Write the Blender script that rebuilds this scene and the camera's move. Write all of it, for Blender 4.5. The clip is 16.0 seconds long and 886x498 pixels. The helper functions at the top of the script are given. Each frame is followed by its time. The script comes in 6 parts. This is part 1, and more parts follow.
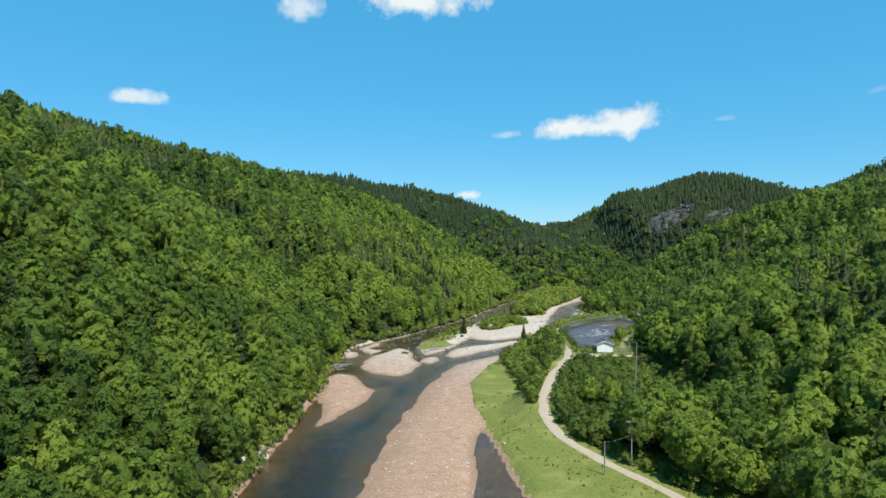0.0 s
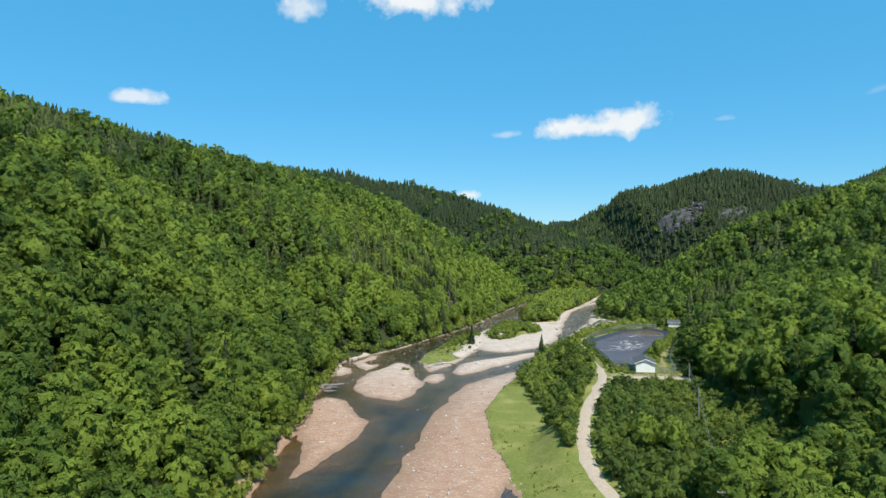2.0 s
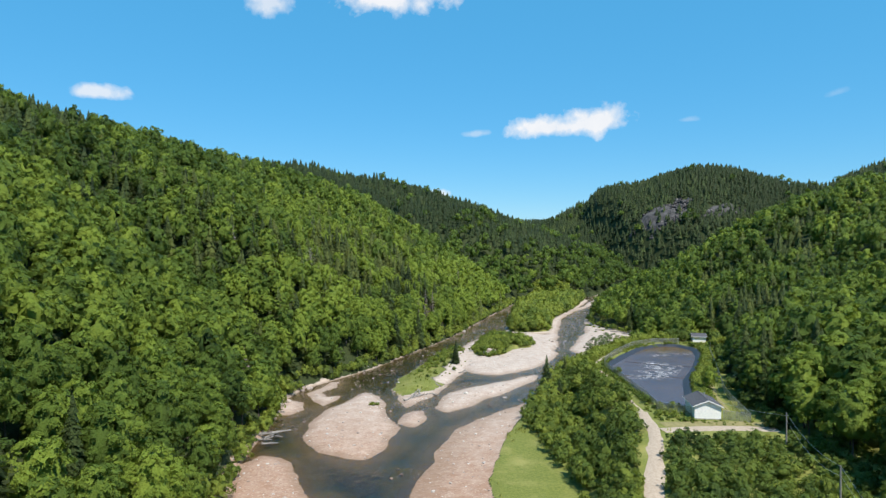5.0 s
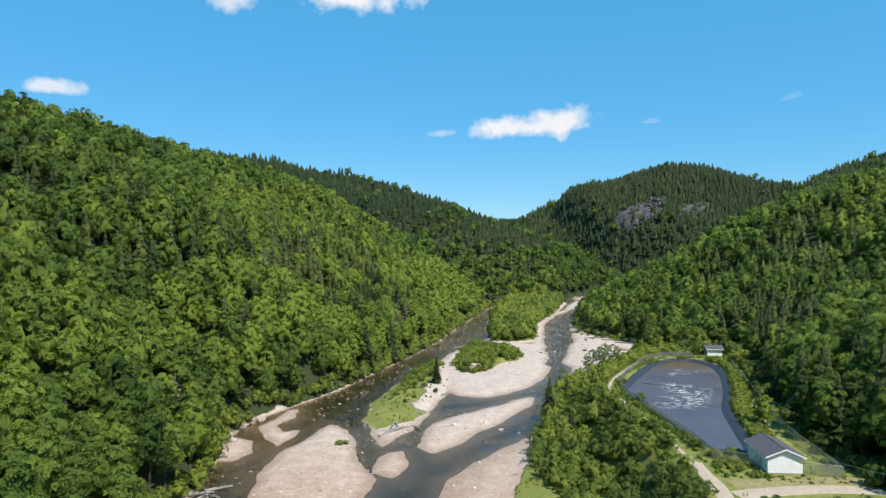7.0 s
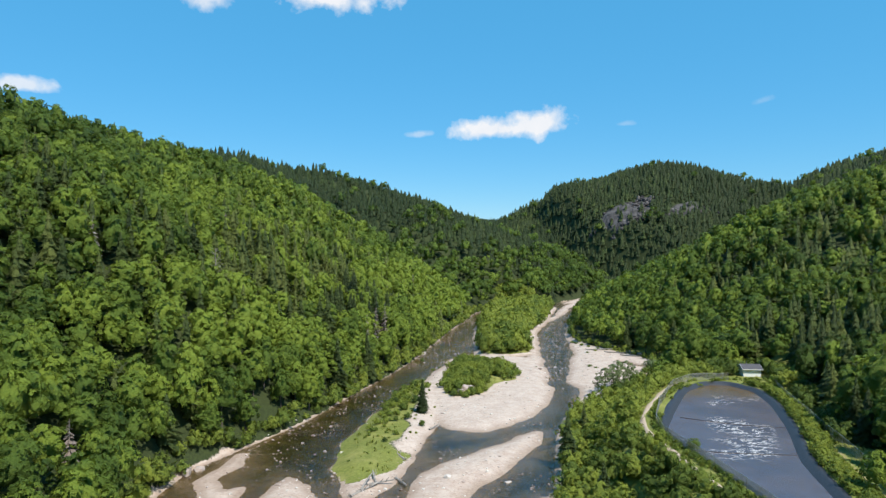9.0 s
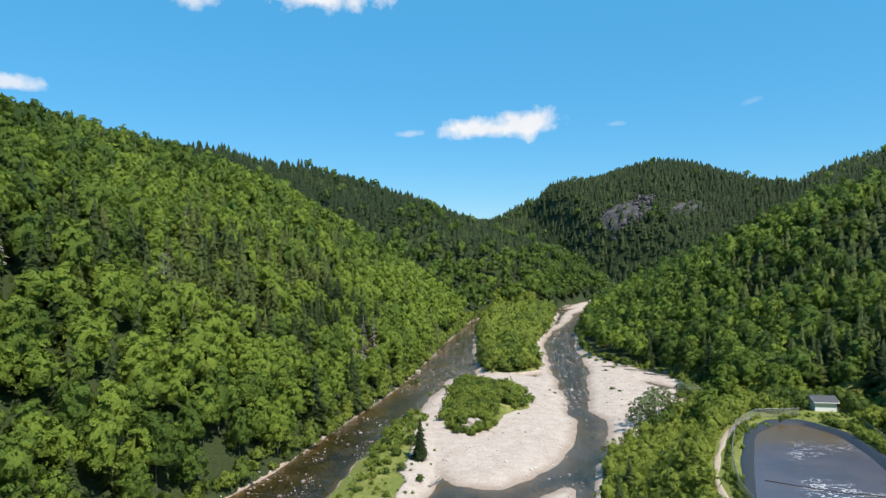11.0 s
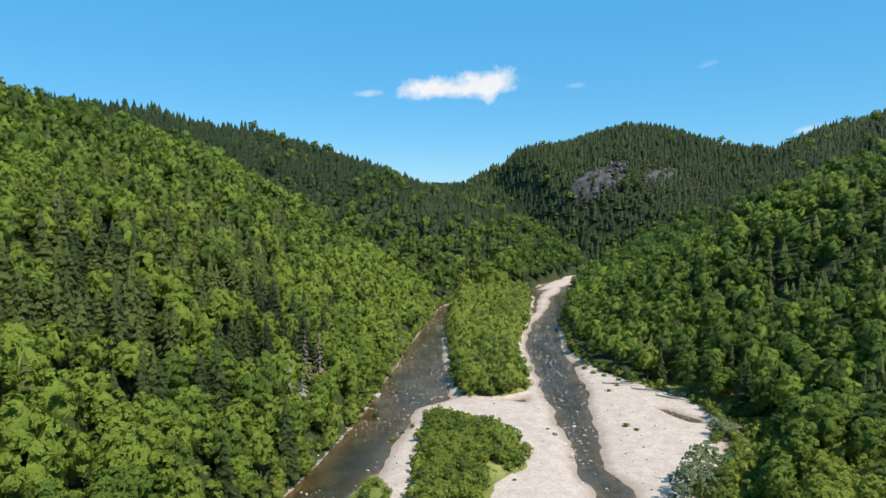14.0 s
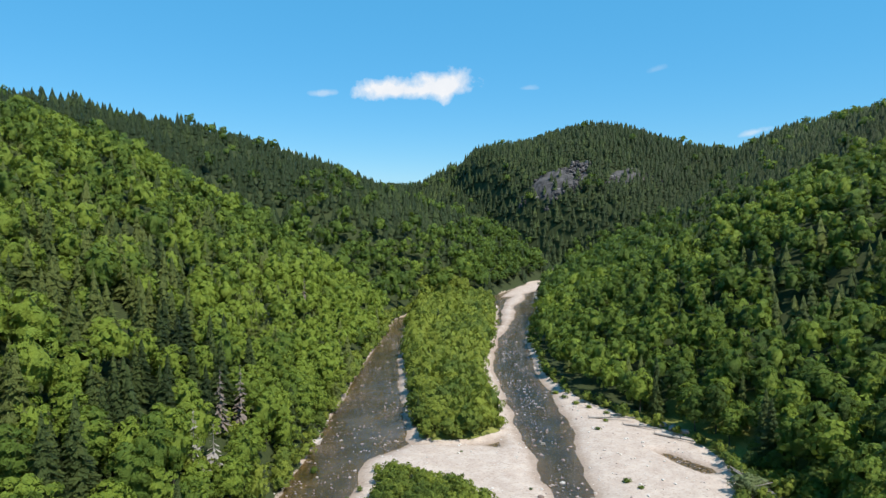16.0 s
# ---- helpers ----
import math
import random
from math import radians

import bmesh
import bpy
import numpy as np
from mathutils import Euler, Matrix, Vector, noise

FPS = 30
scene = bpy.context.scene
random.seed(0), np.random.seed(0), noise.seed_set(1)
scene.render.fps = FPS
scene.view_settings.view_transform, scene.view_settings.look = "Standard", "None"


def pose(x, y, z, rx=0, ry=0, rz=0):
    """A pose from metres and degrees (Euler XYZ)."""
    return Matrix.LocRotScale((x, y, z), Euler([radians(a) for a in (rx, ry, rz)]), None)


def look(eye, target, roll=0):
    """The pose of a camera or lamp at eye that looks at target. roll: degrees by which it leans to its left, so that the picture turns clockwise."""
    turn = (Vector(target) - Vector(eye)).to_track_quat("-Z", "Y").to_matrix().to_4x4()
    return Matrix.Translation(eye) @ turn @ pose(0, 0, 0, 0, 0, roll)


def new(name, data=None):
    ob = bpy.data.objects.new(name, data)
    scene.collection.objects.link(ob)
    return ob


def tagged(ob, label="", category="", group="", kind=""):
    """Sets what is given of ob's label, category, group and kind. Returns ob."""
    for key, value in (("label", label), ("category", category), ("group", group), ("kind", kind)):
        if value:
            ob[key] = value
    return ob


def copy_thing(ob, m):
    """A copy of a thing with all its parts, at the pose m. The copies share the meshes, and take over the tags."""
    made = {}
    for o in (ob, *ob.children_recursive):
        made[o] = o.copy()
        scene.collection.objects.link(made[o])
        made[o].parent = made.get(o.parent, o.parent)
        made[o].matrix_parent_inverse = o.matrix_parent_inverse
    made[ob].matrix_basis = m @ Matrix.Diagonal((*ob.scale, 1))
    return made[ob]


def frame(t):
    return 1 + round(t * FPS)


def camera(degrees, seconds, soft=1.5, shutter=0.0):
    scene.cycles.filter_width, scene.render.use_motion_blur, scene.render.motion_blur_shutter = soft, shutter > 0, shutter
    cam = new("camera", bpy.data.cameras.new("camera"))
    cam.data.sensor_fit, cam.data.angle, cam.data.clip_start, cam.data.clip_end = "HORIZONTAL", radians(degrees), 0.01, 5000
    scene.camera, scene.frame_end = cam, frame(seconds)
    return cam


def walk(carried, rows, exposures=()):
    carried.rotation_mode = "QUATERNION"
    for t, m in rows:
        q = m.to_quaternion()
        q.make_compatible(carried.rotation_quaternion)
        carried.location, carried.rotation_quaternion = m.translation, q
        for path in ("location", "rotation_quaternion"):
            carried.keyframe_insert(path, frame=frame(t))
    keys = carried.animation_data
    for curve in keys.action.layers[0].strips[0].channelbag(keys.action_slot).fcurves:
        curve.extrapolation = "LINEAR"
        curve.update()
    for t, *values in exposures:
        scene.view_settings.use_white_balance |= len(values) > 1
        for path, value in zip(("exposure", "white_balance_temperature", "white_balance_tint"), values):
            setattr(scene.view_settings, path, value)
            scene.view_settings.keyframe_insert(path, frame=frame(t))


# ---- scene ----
cam = camera(68.1, 16.0, soft=1.3)
METRES, EYE, TILT, LEAN, TURN = 300.0, 46.5, -0.5, 0.0, 8.6
ROWS = [
    (0.0, 0.0, 0.0, 0.0, -0.0, 0.55, -0.04),
    (0.5, -0.0022, 0.0331, 0.0002, -0.0, 0.57, -0.03),
    (1.0, -0.0043, 0.0658, 0.0005, 0.01, 0.57, -0.03),
    (1.5, -0.0064, 0.0982, 0.0007, 0.02, 0.55, -0.03),
    (2.0, -0.0078, 0.1307, 0.0011, 0.02, 0.54, -0.02),
    (2.5, -0.0088, 0.1633, 0.0014, 0.05, 0.53, -0.03),
    (3.0, -0.0093, 0.1958, 0.0017, 0.07, 0.53, -0.01),
    (3.5, -0.0098, 0.228, 0.0021, 0.1, 0.52, -0.05),
    (4.0, -0.0118, 0.2602, 0.0022, -0.13, 0.49, -0.08),
    (4.5, -0.0148, 0.291, 0.0026, -1.28, 0.45, -0.05),
    (7.0, -0.0276, 0.4456, 0.0045, -5.67, 0.39, 0.02),
    (7.5, -0.0277, 0.4775, 0.0049, -5.61, 0.39, 0.01),
    (8.0, -0.0272, 0.5097, 0.005, -5.57, 0.41, 0.01),
    (8.5, -0.0257, 0.5414, 0.0053, -5.7, 0.43, -0.01),
    (9.0, -0.0237, 0.5725, 0.0056, -7.6, 0.46, -0.0),
    (11.5, -0.0142, 0.7252, 0.0149, -8.79, 0.42, 0.01),
    (12.0, -0.0117, 0.7551, 0.021, -9.45, 0.4, 0.02),
    (12.5, -0.0087, 0.7846, 0.0268, -10.04, 0.4, 0.04),
    (13.0, -0.005, 0.8136, 0.0319, -10.66, -2.18, 0.08),
    (13.5, -0.0006, 0.8431, 0.0379, -11.32, -2.88, 0.05),
    (14.0, 0.0043, 0.8723, 0.0436, -11.95, -2.9, 0.02),
    (14.5, 0.0096, 0.9013, 0.0457, -11.97, -2.87, 0.04),
    (15.0, 0.0158, 0.9311, 0.0458, -11.91, -2.85, 0.03),
    (15.5, 0.0222, 0.9614, 0.046, -11.84, -2.81, 0.02),
    (16.0, 0.0301, 0.9913, 0.0463, -15.8, -2.83, 0.03),
]
walk(cam, [(t, pose(0, 0, EYE, TILT, LEAN, TURN) @ pose(METRES * x, METRES * y, METRES * z, 90 + pitch, roll, yaw)) for t, x, y, z, yaw, pitch, roll in ROWS],
     exposures=[(0.0, 0.45, 6450, 3), (1.2, 0.45, 6450, 4), (3.8, 0.45, 6500, 10), (16.0, 0.45, 6500, 10)])

# ---- light ----
SUN_AZ, SUN_EL = 138.0, 56.0          # degrees clockwise from +y, degrees over the horizon
world = bpy.data.worlds.new("sky")
scene.world = world
world.use_nodes = True
wn, wl = world.node_tree.nodes, world.node_tree.links
wn.clear()


def wnode(kind, **sets):
    n = wn.new(kind)
    for k, v in sets.items():
        if k == "operation":
            n.operation = v
        elif k == "blend_type":
            n.blend_type = v
    return n


def wmath(op, a, b=None, c=None):
    n = wnode("ShaderNodeMath", operation=op)
    for i, v in enumerate((a, b, c)):
        if v is None:
            continue
        if isinstance(v, (int, float)):
            n.inputs[i].default_value = v
        else:
            wl.new(v, n.inputs[i])
    return n.outputs[0]


sky = wn.new("ShaderNodeTexSky")
sky.sky_type, sky.sun_disc = "NISHITA", False
sky.sun_elevation, sky.sun_rotation = radians(SUN_EL), radians(SUN_AZ)
sky.altitude, sky.air_density, sky.dust_density, sky.ozone_density = 100, 1.0, 0.0, 4.0
ray = wn.new("ShaderNodeTexCoord").outputs["Generated"]
puff = wn.new("ShaderNodeTexNoise")
puff.inputs["Scale"].default_value, puff.inputs["Detail"].default_value, puff.inputs["Roughness"].default_value = 26.0, 7.0, 0.55
wl.new(ray, puff.inputs["Vector"])
fine = wn.new("ShaderNodeTexNoise")
fine.inputs["Scale"].default_value, fine.inputs["Detail"].default_value = 95.0, 5.0
wl.new(ray, fine.inputs["Vector"])
lump = wmath("ADD", wmath("MULTIPLY", wmath("SUBTRACT", puff.outputs["Fac"], 0.5), 2.0), wmath("MULTIPLY", wmath("SUBTRACT", fine.outputs["Fac"], 0.5), 0.45))
# fair-weather clouds: azimuth and elevation in degrees, half width, half height, lean, thickness
CLOUDS = [(-10.6, 20.9, 5.4, 2.2, 0.0, 1.0), (-20.6, 19.9, 2.1, 1.7, 0.15, 0.75), (-33.9, 11.8, 2.5, 0.75, 0.0, 0.8), (3.6, 10.2, 3.9, 1.25, 0.06, 1.0), (7.2, 10.5, 3.5, 1.7, 0.04, 1.0),
          (-3.0, 9.9, 1.5, 0.45, 0.1, 0.4), (-6.5, 4.75, 1.2, 0.5, 0.0, 0.9), (25.0, 11.5, 0.8, 0.35, 0.2, 0.14), (14.5, 10.4, 1.0, 0.3, 0.0, 0.2), (32.4, 6.2, 1.5, 0.4, 0.2, 0.5),
          (70, 24, 6, 2.5, 0, 0.9), (120, 30, 8, 3, 0, 1.0), (170, 18, 7, 2.5, 0, 0.9), (-80, 28, 7, 3, 0, 1.0), (-130, 20, 6, 2, 0, 0.9)]
cover = None
for az, el, wide, tall, lean, thick in CLOUDS:
    a, e = radians(az), radians(el)
    side = Vector((math.cos(a), -math.sin(a), 0))
    up = Vector((-math.sin(a) * math.sin(e), -math.cos(a) * math.sin(e), math.cos(e)))
    ahead = Vector((math.sin(a) * math.cos(e), math.cos(a) * math.cos(e), math.sin(e)))
    along_side, along_up = (side + up * lean).normalized(), (up - side * lean).normalized()
    dots = []
    for axis, size in ((along_side, math.sin(radians(wide))), (along_up, math.sin(radians(tall))), (ahead, 1.0)):
        n = wnode("ShaderNodeVectorMath", operation="DOT_PRODUCT")
        wl.new(ray, n.inputs[0])
        n.inputs[1].default_value = axis / size
        dots.append(n.outputs["Value"])
    flat = wmath("MULTIPLY", dots[1], wmath("ADD", 1.0, wmath("MULTIPLY", wmath("LESS_THAN", dots[1], 0.0), 0.5)))
    r = wmath("SQRT", wmath("ADD", wmath("MULTIPLY", dots[0], dots[0]), wmath("MULTIPLY", flat, flat)))
    m = wmath("ADD", wmath("SUBTRACT", 0.95, r), lump)
    m = wmath("MULTIPLY", wmath("MINIMUM", wmath("MAXIMUM", wmath("MULTIPLY", m, 1.5), 0.0), 1.0), wmath("MULTIPLY", wmath("GREATER_THAN", dots[2], 0.5), thick))
    m = wmath("MULTIPLY", m, wmath("LESS_THAN", r, 1.6))
    cover = m if cover is None else wmath("MAXIMUM", cover, m)
shade = wn.new("ShaderNodeMixRGB")
shade.inputs[1].default_value, shade.inputs[2].default_value = (6.8, 7.4, 8.2, 1), (8.9, 8.9, 9.0, 1)
wl.new(puff.outputs["Fac"], shade.inputs[0])
vivid = wn.new("ShaderNodeHueSaturation")
vivid.inputs["Hue"].default_value, vivid.inputs["Saturation"].default_value, vivid.inputs["Value"].default_value = 0.5, 1.3, 1.25
wl.new(sky.outputs[0], vivid.inputs["Color"])
azure = wn.new("ShaderNodeMixRGB")
azure.inputs[0].default_value, azure.inputs[2].default_value = 0.55, (1.0, 5.0, 8.7, 1)
wl.new(vivid.outputs[0], azure.inputs[1])
blend = wn.new("ShaderNodeMixRGB")
wl.new(cover, blend.inputs[0]), wl.new(azure.outputs[0], blend.inputs[1]), wl.new(shade.outputs[0], blend.inputs[2])
back = wn.new("ShaderNodeBackground")
back.inputs["Strength"].default_value = 0.0805
wl.new(blend.outputs[0], back.inputs["Color"])
wl.new(back.outputs[0], wn.new("ShaderNodeOutputWorld").inputs["Surface"])

sun = new("sun", bpy.data.lights.new("sun", "SUN"))
sun.data.energy, sun.data.angle, sun.data.color = 5.0, radians(0.53), (1.0, 0.94, 0.83)
sa, se = radians(SUN_AZ), radians(SUN_EL)
sun.matrix_world = look((0, 0, 500), Vector((0, 0, 500)) - Vector((math.sin(sa) * math.cos(se), math.cos(sa) * math.cos(se), math.sin(se))))


# ---- materials ----
class Mat:
    """A small builder of node materials."""

    def __init__(self, name):
        self.m = bpy.data.materials.new(name)
        self.m.use_nodes = True
        self.n, self.l = self.m.node_tree.nodes, self.m.node_tree.links
        self.n.clear()
        self.out = self.n.new("ShaderNodeOutputMaterial")
        self.pos = self.n.new("ShaderNodeNewGeometry").outputs["Position"]

    def put(self, socket, v):
        if hasattr(v, "is_linked"):
            self.l.new(v, socket)
        elif isinstance(v, tuple) and len(v) == 3:
            socket.default_value = (*v, 1)
        else:
            socket.default_value = v

    def noise(self, scale, detail=4.0, rough=0.55, stretch=None):
        n = self.n.new("ShaderNodeTexNoise")
        n.inputs["Scale"].default_value, n.inputs["Detail"].default_value, n.inputs["Roughness"].default_value = scale, detail, rough
        src = self.pos
        if stretch:
            s = self.n.new("ShaderNodeVectorMath")
            s.operation = "MULTIPLY"
            self.l.new(src, s.inputs[0])
            s.inputs[1].default_value = stretch
            src = s.outputs[0]
        self.l.new(src, n.inputs["Vector"])
        return n.outputs["Fac"]

    def math(self, op, a, b=0.0, c=0.0):
        n = self.n.new("ShaderNodeMath")
        n.operation = op
        for i, v in enumerate((a, b, c)):
            self.put(n.inputs[i], v)
        return n.outputs[0]

    def ramp(self, fac, lo, hi, a=0.0, b=1.0):
        n = self.n.new("ShaderNodeMapRange")
        n.interpolation_type = "SMOOTHSTEP"
        self.put(n.inputs[0], fac)
        for i, v in enumerate((lo, hi, a, b)):
            n.inputs[i + 1].default_value = v
        return n.outputs[0]

    def mix(self, fac, a, b, how="MIX"):
        n = self.n.new("ShaderNodeMixRGB")
        n.blend_type = how
        self.put(n.inputs[0], fac), self.put(n.inputs[1], a), self.put(n.inputs[2], b)
        return n.outputs[0]

    def attr(self, name, out="Fac"):
        n = self.n.new("ShaderNodeAttribute")
        n.attribute_name = name
        return n.outputs[out]

    def axes(self, v):
        n = self.n.new("ShaderNodeSeparateXYZ")
        self.put(n.inputs[0], v)
        return n.outputs

    def chance(self):
        return self.n.new("ShaderNodeObjectInfo").outputs["Random"]

    def island(self):
        return self.n.new("ShaderNodeNewGeometry").outputs["Random Per Island"]

    def bump(self, height, strength, distance):
        n = self.n.new("ShaderNodeBump")
        self.put(n.inputs["Height"], height)
        n.inputs["Strength"].default_value, n.inputs["Distance"].default_value = strength, distance
        return n.outputs[0]

    def skin(self, color, rough=0.8, metal=0.0, normal=None, spec=0.5):
        p = self.n.new("ShaderNodeBsdfPrincipled")
        self.put(p.inputs["Base Color"], color), self.put(p.inputs["Roughness"], rough), self.put(p.inputs["Metallic"], metal)
        p.inputs["Specular IOR Level"].default_value = spec
        if normal:
            self.l.new(normal, p.inputs["Normal"])
        return p.outputs[0]

    def done(self, shader):
        self.l.new(shader, self.out.inputs["Surface"])
        return self.m


def foliage(name, dark, mid, light, through_light=0.24, grain=2.2, gaps=3.2):
    """Leaves: colour by the tree, by the single spray and by fine grain; some light comes through."""
    k = Mat(name)
    tree = k.math("ADD", k.attr("tint"), k.math("MULTIPLY", k.math("SUBTRACT", k.chance(), 0.5), 0.3))
    v = k.math("ADD", tree, k.math("MULTIPLY", k.math("SUBTRACT", k.island(), 0.5), 0.3))
    fine = k.noise(grain, 3.0, 0.7)
    v = k.math("ADD", v, k.math("MULTIPLY", k.math("SUBTRACT", fine, 0.5), 0.7))
    v = k.math("ADD", v, k.math("MULTIPLY", k.math("SUBTRACT", k.noise(0.3, 1.0, 0.5), 0.5), 0.45))
    c = k.mix(k.ramp(v, 0.0, 0.55), dark, mid)
    c = k.mix(k.ramp(v, 0.55, 1.1), c, light)
    p = k.skin(c, 0.5, 0.0, k.bump(fine, 0.9, 0.45), 0.18)
    t = k.n.new("ShaderNodeBsdfTranslucent")
    k.put(t.inputs["Color"], k.mix(0.35, c, (0.16, 0.21, 0.02)))
    s = k.n.new("ShaderNodeMixShader")
    s.inputs[0].default_value = through_light
    k.l.new(p, s.inputs[1]), k.l.new(t.outputs[0], s.inputs[2])
    # leaves do not fill a spray: gaps between them
    gap = k.n.new("ShaderNodeMixShader")
    k.put(gap.inputs[0], k.math("GREATER_THAN", k.math("ADD", k.noise(gaps, 3.0, 0.66), k.math("MULTIPLY", k.attr("solid"), 0.3)), 0.475))
    k.l.new(k.n.new("ShaderNodeBsdfTransparent").outputs[0], gap.inputs[1]), k.l.new(s.outputs[0], gap.inputs[2])
    return k.done(gap.outputs[0])


LEAF = foliage("broad_leaves", (0.0414, 0.0775, 0.0172), (0.0947, 0.152, 0.0258), (0.198, 0.271, 0.0387), 0.32, 3.0, 4.2)
BUSH = foliage("shrub_leaves", (0.0481, 0.0832, 0.0222), (0.109, 0.16, 0.0305), (0.222, 0.273, 0.0435), 0.32, 3.4, 5.0)
SILVER = foliage("willow_leaves", (0.0896, 0.123, 0.056), (0.168, 0.213, 0.0952), (0.28, 0.325, 0.146), 0.3, 3.4, 5.0)
NEEDLE = foliage("needles", (0.0269, 0.0445, 0.0168), (0.0588, 0.0874, 0.0269), (0.118, 0.147, 0.0395), 0.2, 4.0, 4.6)





def plain(name, a, b, rough=0.8, scale=3.0, bump=0.2, metal=0.0, size=0.05, spec=0.5):
    k = Mat(name)
    n = k.noise(scale, 6.0, 0.65)
    c = k.mix(k.ramp(n, 0.3, 0.7), a, b)
    c = k.mix(k.math("MULTIPLY", k.noise(scale * 0.17, 3.0), 0.35), c, tuple(0.72 * v for v in a))
    return k.done(k.skin(c, rough, metal, k.bump(n, bump, size), spec))


BARK = plain("bark", (0.055, 0.045, 0.036), (0.13, 0.115, 0.10), 0.95, 5.0, 0.6)
GREYWOOD = plain("weathered_wood", (0.176, 0.16, 0.148), (0.336, 0.312, 0.288), 0.9, 4.0, 0.5)
RUSTY = plain("dead_needles", (0.11, 0.085, 0.072), (0.19, 0.16, 0.142), 0.95, 2.0, 0.4)
POLEWOOD = plain("pole_wood", (0.17, 0.162, 0.145), (0.289, 0.272, 0.255), 0.9, 6.0, 0.4)
STEEL = plain("galvanised_steel", (0.42, 0.43, 0.44), (0.58, 0.59, 0.6), 0.45, 8.0, 0.05, 0.8)
def boards():
    """White lapped boards, 20 cm high."""
    k = Mat("white_boards")
    z = k.axes(k.pos)[2]
    lap = k.math("FRACT", k.math("MULTIPLY", z, 5.0))
    c = k.mix(k.ramp(k.noise(2.5, 6.0), 0.3, 0.7), (0.72, 0.73, 0.74), (0.82, 0.82, 0.81))
    return k.done(k.skin(c, 0.6, 0.0, k.bump(lap, 0.5, 0.02)))


PAINT = boards()
TRIM = plain("white_trim", (0.78, 0.78, 0.78), (0.84, 0.84, 0.84), 0.55, 4.0, 0.05)
SHINGLE = plain("asphalt_shingles", (0.045, 0.047, 0.055), (0.1, 0.1, 0.115), 0.9, 9.0, 0.5)
CONCRETE = plain("concrete", (0.272, 0.264, 0.248), (0.368, 0.352, 0.328), 0.9, 4.0, 0.3)
LINER = plain("pond_liner", (0.016, 0.018, 0.024), (0.036, 0.04, 0.052), 0.55, 2.0, 0.3)
CAN = plain("grey_enamel", (0.425, 0.433, 0.442), (0.51, 0.51, 0.51), 0.4, 6.0, 0.03)
DARK = plain("dark_steel", (0.03, 0.03, 0.032), (0.07, 0.07, 0.07), 0.5, 6.0, 0.1, 0.6)


